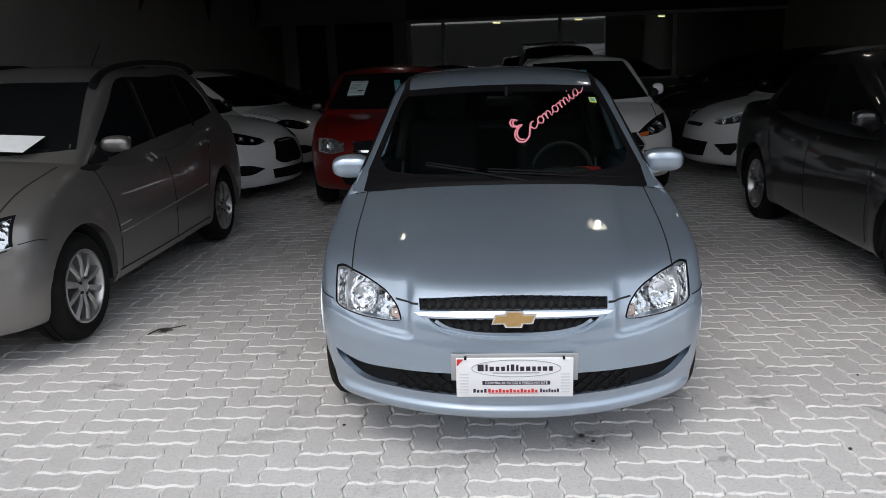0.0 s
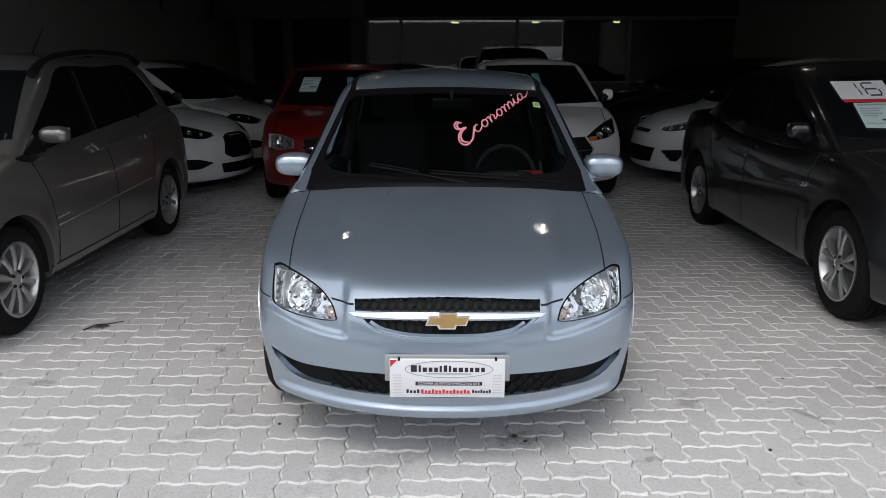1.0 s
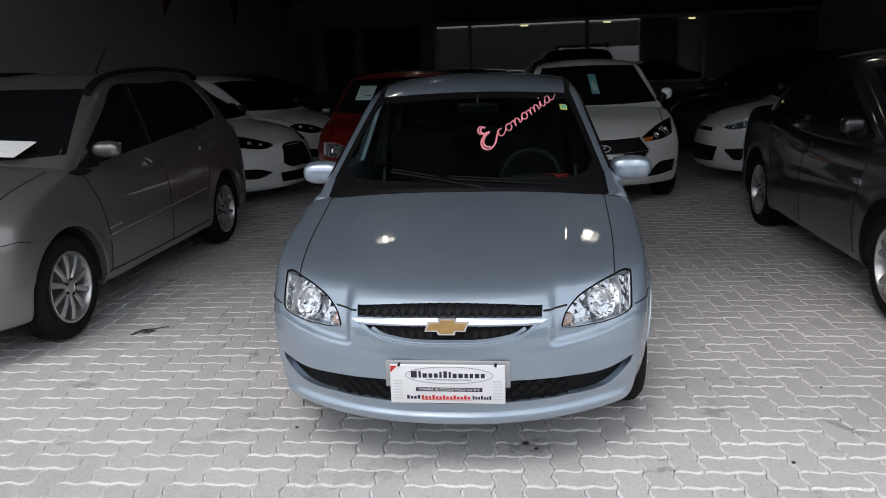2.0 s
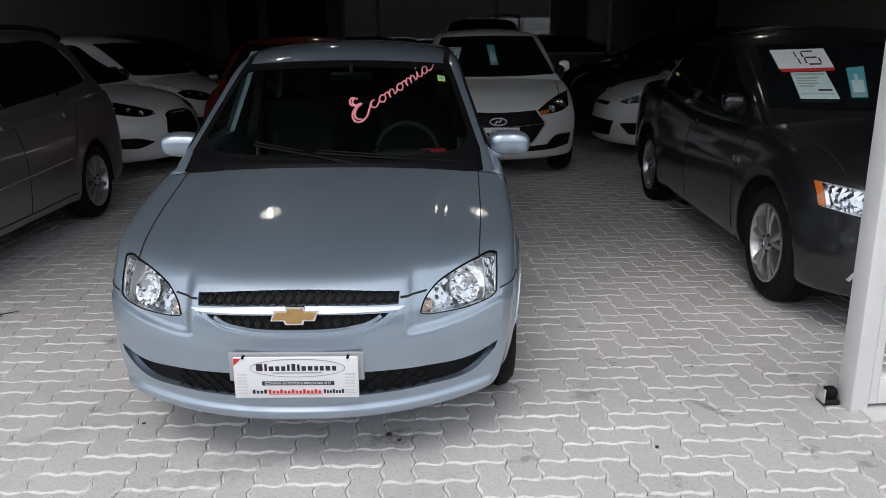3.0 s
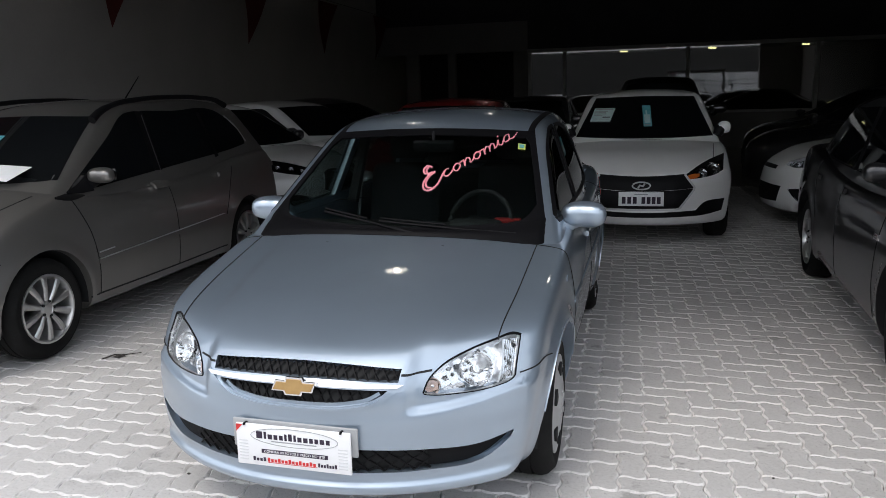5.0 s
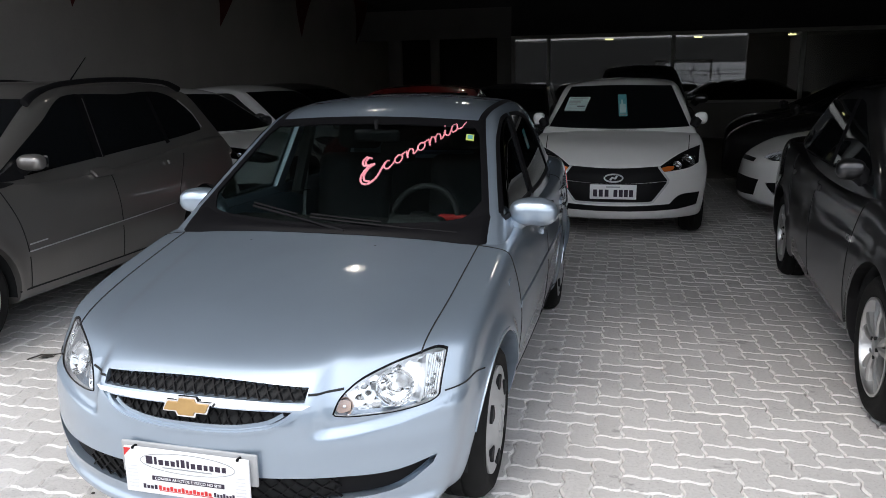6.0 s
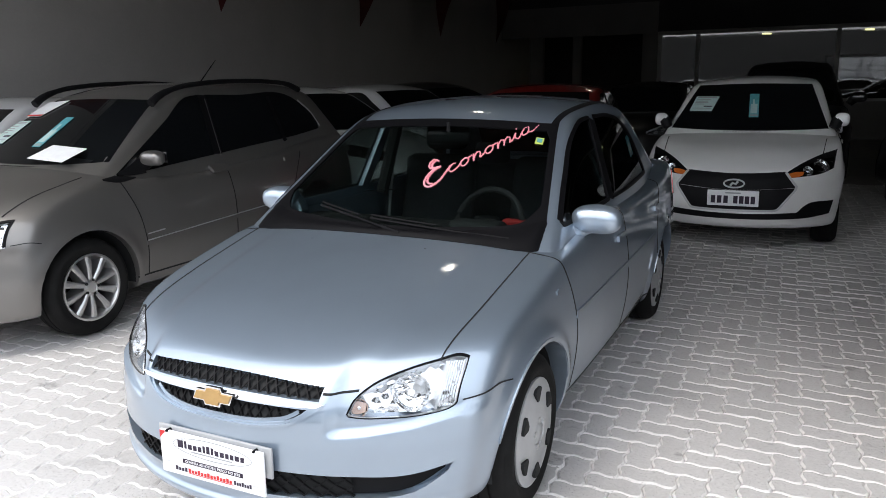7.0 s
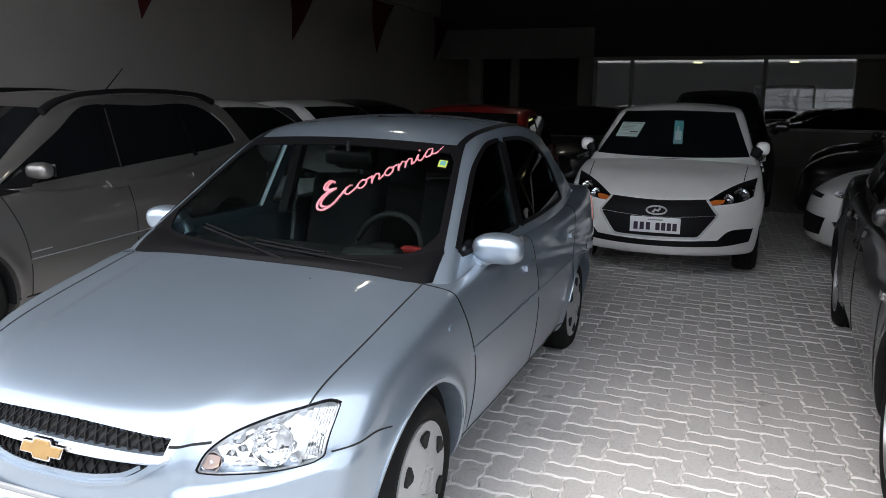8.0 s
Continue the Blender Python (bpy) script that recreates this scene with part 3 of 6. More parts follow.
SCREEN_LO = [(-0.655, 0.948), (-0.54, 0.920), (-0.35, 0.907), (0.0, 0.899), (0.35, 0.907), (0.54, 0.920), (0.655, 0.948)]
DOOR1_UP = [(1.27, 0.965), (1.50, 1.115), (1.76, 1.268), (1.93, 1.322), (2.12, 1.338)]
DOOR1_LO = [(1.27, 0.948), (1.5, 0.948), (1.8, 0.948), (1.92, 0.948), (2.03, 0.948)]
DOOR2_UP = [(2.20, 1.338), (2.55, 1.328), (2.80, 1.28), (3.0, 1.17), (3.10, 1.0)]
DOOR2_LO = [(2.11, 0.95), (2.45, 0.95), (2.7, 0.955), (2.95, 0.96), (3.10, 0.965)]
BACKLIGHT_UP = [(-0.46, 1.325), (0.0, 1.345), (0.46, 1.325)]
BACKLIGHT_LO = [(-0.58, 1.02), (0.0, 1.02), (0.58, 1.02)]


def blue_sedan(m):
    P = SEDAN
    B0 = body_shape(P)
    mir = lambda pts: flip(pts)
    pockets = [prism(B0, LAMP_UP, LAMP_LO, "front", 18, 4, 0.075), prism(B0, mir(LAMP_UP), mir(LAMP_LO), "front", 18, 4, 0.075),
               prism(B0, GRILLE_UP, GRILLE_LO, "front", 24, 2, 0.06), prism(B0, LOWER_UP, LOWER_LO, "front", 24, 3, 0.06), prism(B0, INTAKE_UP, INTAKE_LO, "front", 40, 3, 0.05)]
    car, B, G, body = car_base("blue_sedan", P, M_BLUE, m, "light blue metallic four-door sedan with a dealer's board on its nose", (0.016, 0.022, 0.011), pockets, True)
    # cabin shell with window openings
    lo, hi = (-0.74, 0.9, 0.8), (0.74, 3.95, 1.47)
    v, f = solid(G, lo, hi, (0.035, 0.035, 0.03), 30, cabin_hull(P, lo, hi))
    shell = mesh_from("cabin", v, f)
    Q = dict(P, floor=0.6)
    inner = cabin_shape(Q)
    iv, jf = solid(lambda p: inner(p) + 0.032, (-0.7, 1.0, 0.64), (0.7, 3.85, 1.43), (0.05, 0.05, 0.05))
    shell = cut(shell, [(iv, jf)])
    shell = cut(shell, [prism(G, SCREEN_UP, SCREEN_LO, "front", 24, 8, 0.16, 0.5)], [prism(G, BACKLIGHT_UP, BACKLIGHT_LO, "rear", 14, 6, 0.16, 0.5)])
    sides = []
    for view in ("right", "left"):
        sides += [prism(G, DOOR1_UP, DOOR1_LO, view, 16, 4, 0.13, 0.3), prism(G, DOOR2_UP, DOOR2_LO, view, 16, 4, 0.13, 0.3)]
    shell = cut(shell, *[[q] for q in sides])
    part("cabin_shell", shell, M_BLUE, car)
    screen = part("windscreen", patch(G, SCREEN_UP, SCREEN_LO, "front", 24, 8, 0.0, -0.004), M_GLASS, car, "clear windscreen with black border")
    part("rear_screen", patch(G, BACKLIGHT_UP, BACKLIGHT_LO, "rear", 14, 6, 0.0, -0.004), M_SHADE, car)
    border = [resample(SCREEN_UP, 24), resample(SCREEN_LO, 24)]
    part("screen_border", band(G, [(x, z - 0.012) for x, z in border[0]], 0.030, "front", 40, 0.003, -0.006), M_SEAL, screen)
    part("screen_border", band(G, [(x, z + 0.014) for x, z in border[1]], 0.04, "front", 50, 0.003, -0.006), M_SEAL, screen)
    for s in (1, -1):
        part("screen_border", band(G, [(s * 0.650, 0.945), (s * 0.586, 1.13), (s * 0.518, 1.32)], 0.026, "front", 20, 0.003, -0.006), M_SEAL, screen)
    for s in (1, -1):
        sg = (lambda q: q) if s > 0 else flip
        part("screen_corner", patch(G, sg([(0.425, 1.318), (0.47, 1.316), (0.520, 1.312)]), sg([(0.425, 1.312), (0.482, 1.300), (0.527, 1.258)]), "front", 10, 4, 0.0032, -0.006), M_SEAL, screen)
        part("screen_corner", patch(G, sg([(0.50, 0.938), (0.575, 0.968), (0.625, 1.035)]), sg([(0.50, 0.930), (0.585, 0.935), (0.648, 0.955)]), "front", 10, 4, 0.0032, -0.006), M_SEAL, screen)
    for view in ("right", "left"):
        for nm, up, lo in (("front_window", DOOR1_UP, DOOR1_LO), ("rear_window", DOOR2_UP, DOOR2_LO)):
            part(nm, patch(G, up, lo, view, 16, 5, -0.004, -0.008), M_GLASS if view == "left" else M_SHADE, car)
            loop = list(resample(up, 20)) + list(resample(lo, 20)[::-1])
            part("window_seal", band(G, loop + loop[:1], 0.018, view, 90, 0.003, -0.006, False), M_SEAL, car)
        part("door_pillar", band(G, [(2.07, 0.945), (2.16, 1.325)], 0.078, view, 12, 0.003, -0.01), M_SEAL, car)
    # head lamps
    for s in (1, -1):
        sg = (lambda pts: pts) if s > 0 else flip
        lampo = lamp(car, B, sg(LAMP_UP), sg(LAMP_LO), "front", 20, 6, 0.045, [(s * 0.565, 0.612, 0.058, M_REFLECT), (s * 0.436, 0.574, 0.028, M_REFLECT)])
        for i in range(8):
            x = 0.636 + 0.0062 * i
            part("lamp_rib", band(B, [(s * x, 0.562), (s * x, 0.682)], 0.0036, "front", 8, -0.008, -0.016), M_REFLECT, lampo)
        part("lamp_divider", band(B, [(s * 0.628, 0.555), (s * 0.637, 0.62), (s * 0.630, 0.682)], 0.006, "front", 10, -0.006, -0.05), M_SATIN, lampo)
        part("bulb_cap", mesh_from("bulb_cap", *lathe([(0.0, -0.03), (0.015, -0.026), (0.019, -0.014), (0.017, 0.0)], 18, "y")), M_SATIN, lampo, m=Matrix.Translation(Vector(on_surface(B, np.array([[s * 0.565, 0.612]]), "front")[0]) + Vector((0, 0.05, 0))))
        part("indicator", patch(B, sg([(0.410, 0.588), (0.43, 0.592), (0.452, 0.585)]), sg([(0.412, 0.558), (0.43, 0.552), (0.452, 0.558)]), "front", 8, 4, -0.022, -0.03), material("pale_amber", (0.66, 0.48, 0.40), 0.25, coat=1) if s > 0 else bpy.data.materials["pale_amber"], lampo)
        outline = list(resample(LAMP_UP, 24)) + list(resample(LAMP_LO, 24)[::-1])
        outline = [(s * x, z) for x, z in outline]
        part("lamp_seal", band(B, outline + outline[:1], 0.0024, "front", 80, 0.001, -0.005, False), M_SEAL, lampo)
        part("lamp_brow", band(B, [(s * x, z - 0.002) for x, z in resample(LAMP_UP, 24)], 0.005, "front", 40, 0.0014, -0.004), M_SEAL, lampo)
    # grilles
    part("grille_back", patch(B, GRILLE_UP, GRILLE_LO, "front", 24, 2, -0.018, -0.055), M_GAP, car)
    part("grille_back", patch(B, LOWER_UP, LOWER_LO, "front", 24, 2, -0.018, -0.055), M_GAP, car)
    part("upper_grille", lattice(B, GRILLE_UP, GRILLE_LO, 20, 1, 0.010, 0.0034), M_PLASTIC, car, "black diamond mesh grille")
    part("lower_grille", lattice(B, LOWER_UP, LOWER_LO, 18, 1, 0.010, 0.0034), M_PLASTIC, car, "black diamond mesh grille")
    part("grille_edge", band(B, [(x, z - 0.004) for x, z in resample(GRILLE_LO, 12)], 0.008, "front", 40, -0.004, -0.04), M_BLUE, car)
    part("grille_edge", band(B, [(x * 0.97, z + 0.006) for x, z in resample(LOWER_LO, 24)], 0.012, "front", 50, -0.008, -0.045), M_BLUE, car)
    # Bead added in place of the highlight along the body's edge.
    part("grille_bead", band(B, [(-0.352, 0.592)] + [(x * 1.03, z - 0.010) for x, z in resample(LOWER_LO, 24)] + [(0.352, 0.592)], 0.009, "front", 60, 0.006, -0.01), M_BLUE, car, "painted bead added round the grille to catch an edge highlight")
    part("grille_bar", patch(B, [(-0.350, 0.590), (-0.2, 0.596), (0.0, 0.599), (0.2, 0.596), (0.350, 0.590)], [(-0.330, 0.580), (-0.2, 0.582), (0.0, 0.584), (0.2, 0.582), (0.330, 0.580)], "front", 30, 4, 0.013, -0.02), M_CHROME, car, "bright chrome bar")
    part("intake_back", patch(B, INTAKE_UP, INTAKE_LO, "front", 40, 3, -0.026, -0.036), M_PLASTIC, car, "matt black lower intake")
    part("intake_mesh", lattice(B, MESH_UP, MESH_LO, 18, 2, 0.012, 0.0040), M_PLASTIC, car)
    part("intake_back", patch(B, MESH_UP, MESH_LO, "front", 30, 2, -0.022, -0.027), M_GAP, car)
    # emblem: a plain gold cross bar with a bright rim
    for grow, mat, yy in ((0.006, M_CHROME, 0.0), (0.0, M_GOLD, -0.004)):
        bm = bmesh.new()
        a, b, c, h1, h2 = 0.072 + grow, 0.028 + grow, 0.012, 0.0125 + grow * 0.8, 0.024 + grow
        pts = [(-a, -h1), (-b - c * 0.2, -h1), (-b + 0.004, -h2), (b - c * 0.5, -h2), (b - c * 0.2, -h1), (a - c, -h1), (a, h1), (b + c * 0.2, h1), (b - 0.004, h2), (-b + c * 0.5, h2), (-b + c * 0.2, h1), (-a + c, h1)]
        face = bm.faces.new([bm.verts.new((x, 0, z)) for x, z in pts])
        ext = bmesh.ops.extrude_face_region(bm, geom=[face])
        for q in ext["geom"]:
            if isinstance(q, bmesh.types.BMVert):
                q.co.y -= 0.012
        bmesh.ops.recalc_face_normals(bm, faces=bm.faces[:])
        part("emblem" if mat is M_GOLD else "emblem_rim", bm, mat, car, "gold emblem" if mat is M_GOLD else "", m=pose(0, 0.018 + yy, 0.586, -6))
    # seams
    seam = lambda pts, view, w=0.005: part("seam", band(B, pts, w, view, 60, 0.0022, -0.004), M_GAP, car)
    for s in (1, -1):
        view = "right" if s > 0 else "left"
        seam([(s * 0.612, 0.335), (s * 0.632, 0.6), (s * 0.640, 0.85), (s * 0.645, 1.05)], "top", 0.0045)
        seam([(s * 0.425, 0.620), (s * 0.38, 0.616), (s * 0.338, 0.617)], "front", 0.006)
        seam([(1.04, 0.92), (1.06, 0.87), (1.16, 0.70), (1.21, 0.58), (1.24, 0.28)], view)
        seam([(2.06, 0.93), (2.12, 0.7), (2.14, 0.27)], view)
        seam([(3.16, 0.95), (3.08, 0.82), (2.98, 0.66), (2.93, 0.5)], view)
        part("seam", band(B, [(0.325, 0.574), (0.38, 0.580), (0.45, 0.588), (0.53, 0.578)], 0.004, view, 24, 0.003, -0.004), M_GAP, car)
        seam([(1.14, 0.262), (2.0, 0.256), (2.86, 0.262)], view, 0.006)
        for ya in P["axles"]:
            arc = [(ya - 0.338 * math.cos(q), 0.285 + 0.338 * math.sin(q)) for q in np.linspace(0.3, math.pi - 0.3, 25)]
            part("arch_lip", band(B, arc, 0.012, view, 50, 0.004, -0.006), M_BLUE, car)
        part("rub_strip", patch(B, [(1.20, 0.620), (2.1, 0.630), (2.86, 0.636)], [(1.20, 0.590), (2.1, 0.598), (2.86, 0.604)], view, 30, 3, 0.006, -0.004), M_BLUE, car)
        part("indicator_repeater", patch(B, [(0.975, 0.756), (1.0, 0.762), (1.03, 0.757)], [(0.975, 0.742), (1.0, 0.737), (1.03, 0.741)], view, 8, 3, 0.005, 0.0), M_BLUE, car)
        for y0 in (1.91, 2.88):
            hd = part("door_handle", patch(B, [(y0, 0.788), (y0 + 0.08, 0.793), (y0 + 0.16, 0.790)], [(y0, 0.762), (y0 + 0.08, 0.760), (y0 + 0.16, 0.766)], view, 10, 3, 0.013, -0.004), M_BLUE, car)
        part("drip_strip", band(G, [(s * 0.512, 1.76), (s * 0.522, 2.1), (s * 0.515, 2.5), (s * 0.48, 3.05)], 0.030, "top", 30, 0.002, -0.006), M_SEAL, car)
        part("tail_lamp", patch(B, [(3.86, 0.90), (3.95, 0.905), (4.03, 0.90)], [(3.80, 0.74), (3.95, 0.73), (4.06, 0.74)], view, 8, 5, 0.006, -0.01), M_REDLENS, car)
    # black panel between bonnet and windscreen, wipers
    half = [(0.0, 1.012), (0.2, 1.017), (0.40, 1.029), (0.52, 1.041), (0.62, 1.058), (0.665, 1.085), (0.685, 1.135), (0.69, 1.20)]
    edge = [(-x, y) for x, y in half[:0:-1]] + half
    xs = np.linspace(-0.69, 0.69, 70)
    a = on_surface(B, np.column_stack([xs, spline(edge)(xs)]), "top")
    xb = xs * 0.655 / 0.69
    b = on_surface(G, np.column_stack([xb, np.interp(xb, *zip(*SCREEN_LO)) + 0.022]), "front")
    rows = []
    for t in np.linspace(0, 1, 6):
        lift = 0.004 + 0.010 * math.sin(math.pi * t)
        rows.append(a * (1 - t) + b * t + np.array([0, -0.5 * lift, 0.8 * lift]))
    p = np.concatenate(rows)
    part("scuttle_panel", mesh_from("scuttle_panel", *slab(p, p + np.array([0, 0.01, -0.016]), 6, len(a))), M_SEAL, car, "black panel at the foot of the windscreen")
    for a, b in (((0.10, 0.915), (-0.37, 0.982)), ((0.55, 0.912), (-0.075, 0.955))):
        line = np.array([a, (a[0] * 0.5 + b[0] * 0.5, a[1] * 0.45 + b[1] * 0.55), b])
        p = on_surface(G, resample(line, 12), "front")
        p[:, 1] -= 0.018
        wiper = part("wiper", mesh_from("wiper", *tube(p, [0.010] * 3 + [0.006] * 10, 6)), M_SEAL, car, "black wiper arm")
        q = on_surface(G, resample(line[1:], 8), "front")
        q[:, 1] -= 0.006
        q[:, 2] += 0.012
        part("blade", mesh_from("blade", *tube(q, 0.0045, 6)), M_SEAL, wiper)
    for s in (1, -1):
        part("washer_jet", box(s * 0.262 - 0.009, s * 0.262 + 0.009, 0.925, 0.938, 0.872, 0.8835, 0.004, 2), M_PLASTIC, car)
    mirror_pair(car, 0.795, 1.43, 0.955, M_BLUE, (0.208, 0.135, 0.122), 0.018)
    # inside
    dash = part("dashboard", box(-0.64, 0.64, 1.18, 1.52, 0.62, 0.895, 0.05, 4), M_TRIM, car)
    ring = [(0.155 * math.cos(a), 0.155 * math.sin(a) * 0.42, 0.155 * math.sin(a)) for a in np.linspace(0, 2 * math.pi, 41)[:-1]]
    wheel = part("steering_wheel", mesh_from("steering_wheel", *tube(ring, 0.0135, 10, True)), M_TRIM, car, m=Matrix.Translation((0.315, 1.46, 0.885)))
    part("wheel_hub", box(-0.06, 0.06, -0.05, 0.0, -0.05, 0.05, 0.02, 3), M_PLASTIC, wheel)
    for a in (0, 180, 270):
        e = (0.15 * math.cos(radians(a)), 0.063 * math.sin(radians(a)), 0.15 * math.sin(radians(a)))
        part("wheel_spoke", mesh_from("wheel_spoke", *tube([(0, -0.02, 0), e], 0.013, 8)), M_PLASTIC, wheel)
    part("binnacle", box(0.19, 0.45, 1.26, 1.38, 0.85, 0.935, 0.04, 4), M_TRIM, car)
    for s in (1, -1):
        seat = part("front_seat", box(-0.23, 0.23, 1.75, 2.25, 0.45, 0.62, 0.06, 4), M_CLOTH, car, m=Matrix.Translation((s * 0.335, 0, 0)))
        back = box(-0.22, 0.22, -0.06, 0.06, 0.0, 0.55, 0.06, 4)
        part("backrest", back, M_CLOTH, seat, m=pose(0, 2.22, 0.58, -16))
        part("headrest", box(-0.13, 0.13, -0.045, 0.045, 0.0, 0.17, 0.045, 4), M_CLOTH, seat, m=pose(0, 2.41, 1.13, -12))
    part("rear_bench", box(-0.60, 0.60, 2.95, 3.15, 0.45, 0.98, 0.07, 4), M_CLOTH, car)
    for s in (-1, 1):
        part("rear_headrest", box(s * 0.32 - 0.12, s * 0.32 + 0.12, 3.06, 3.15, 0.98, 1.12, 0.04, 4), M_CLOTH, car)
    part("parcel_shelf", box(-0.58, 0.58, 3.15, 3.62, 0.94, 0.965, 0.01, 1), M_TRIM, car)
    mirror = part("inside_mirror", box(-0.11, 0.11, -0.02, 0.012, -0.03, 0.03, 0.018, 3), M_PLASTIC, car, m=pose(0.03, 1.66, 1.255, 6, 0, 8))
    part("mirror_stalk", mesh_from("mirror_stalk", *tube([(0, -0.005, 0.03), (0, -0.0, 0.075)], 0.009, 8)), M_PLASTIC, mirror)
    for s in (1, -1):
        part("belt_pillar_trim", mesh_from("belt_pillar_trim", *tube([(s * 0.60, 2.10, 0.9), (s * 0.53, 2.20, 1.33)], 0.035, 8)), M_TRIM, car)
        belt = [(s * 0.575, 2.20, 1.22), (s * 0.58, 2.19, 1.0), (s * 0.60, 2.18, 0.75)]
        part("seat_belt", mesh_from("seat_belt", *tube(belt, 0.012, 6)), M_GREY, car)
    return car, B, G


# letters of the word, as pen strokes: along the line, above the line (in x-heights)
PEN = [
    [(0.62, 2.35), (0.40, 2.62), (0.12, 2.45), (0.10, 2.05), (0.42, 1.72), (0.80, 1.62), (0.30, 1.50), (-0.12, 1.02), (-0.10, 0.42), (0.30, 0.02), (0.92, 0.12), (1.35, 0.62), (1.72, 1.10)],
    [(2.25, 0.92), (2.02, 1.05), (1.72, 0.78), (1.70, 0.32), (1.98, 0.04), (2.40, 0.22), (2.78, 0.62)],
    [(3.10, 1.02), (2.80, 0.80), (2.78, 0.30), (3.08, 0.02), (3.42, 0.28), (3.42, 0.78), (3.12, 1.02), (3.30, 0.86), (3.78, 0.92)],
    [(3.92, 0.98), (3.98, 0.05), (4.02, 0.50), (4.32, 0.98), (4.55, 0.80), (4.60, 0.10), (4.90, 0.30), (5.12, 0.62)],
    [(5.42, 1.02), (5.12, 0.80), (5.10, 0.30), (5.40, 0.02), (5.72, 0.28), (5.72, 0.78), (5.44, 1.02), (5.62, 0.86), (6.08, 0.92)],
    [(6.20, 0.98), (6.26, 0.05), (6.30, 0.50), (6.58, 0.98), (6.78, 0.80), (6.82, 0.06), (6.88, 0.52), (7.14, 0.98), (7.36, 0.80), (7.42, 0.10), (7.66, 0.26), (7.86, 0.82)],
    [(7.92, 0.98), (7.96, 0.22), (8.16, 0.04), (8.48, 0.50)],
    [(7.98, 1.50), (8.02, 1.56)],
    [(9.16, 0.94), (8.84, 1.02), (8.56, 0.66), (8.66, 0.14), (9.00, 0.14), (9.18, 0.80), (9.22, 0.20), (9.46, 0.10), (10.1, 0.46)],
]


def window_writing(m, G):
    ob = place(tagged(new("painted_word"), "pink handwritten word Economia painted on the sedan's windscreen", "window writing"), m)
    a, b = Vector((0.100, 1.086)), Vector((0.455, 1.302))
    d = (b - a).normalized()
    nrm = Vector((-d.y, d.x))
    unit = (b - a).length / 10.1
    second = [(u * 0.92 + 0.22, v * 0.88 + 0.12) for u, v in PEN[0][:-3]]
    for k, stroke in [(0, second)] + list(enumerate(PEN)):
        if k == 0:
            stroke = [(u * 1.3 - 0.45, v * 1.32 - 0.5) for u, v in stroke]
        s2 = resample(stroke, 8 * len(stroke))
        pts = np.array([a + d * unit * u + nrm * unit * 0.80 * v for u, v in s2])
        p = on_surface(G, pts, "front")
        p[:, 1] -= 0.002
        wob = [(0.0050 if k == 0 else 0.0036) + 0.0011 * math.sin(1.3 * i + k) for i in range(len(p))]
        part("pen_stroke", mesh_from("pen_stroke", *tube(p, wob, 6)), M_PINK, ob)
    return ob


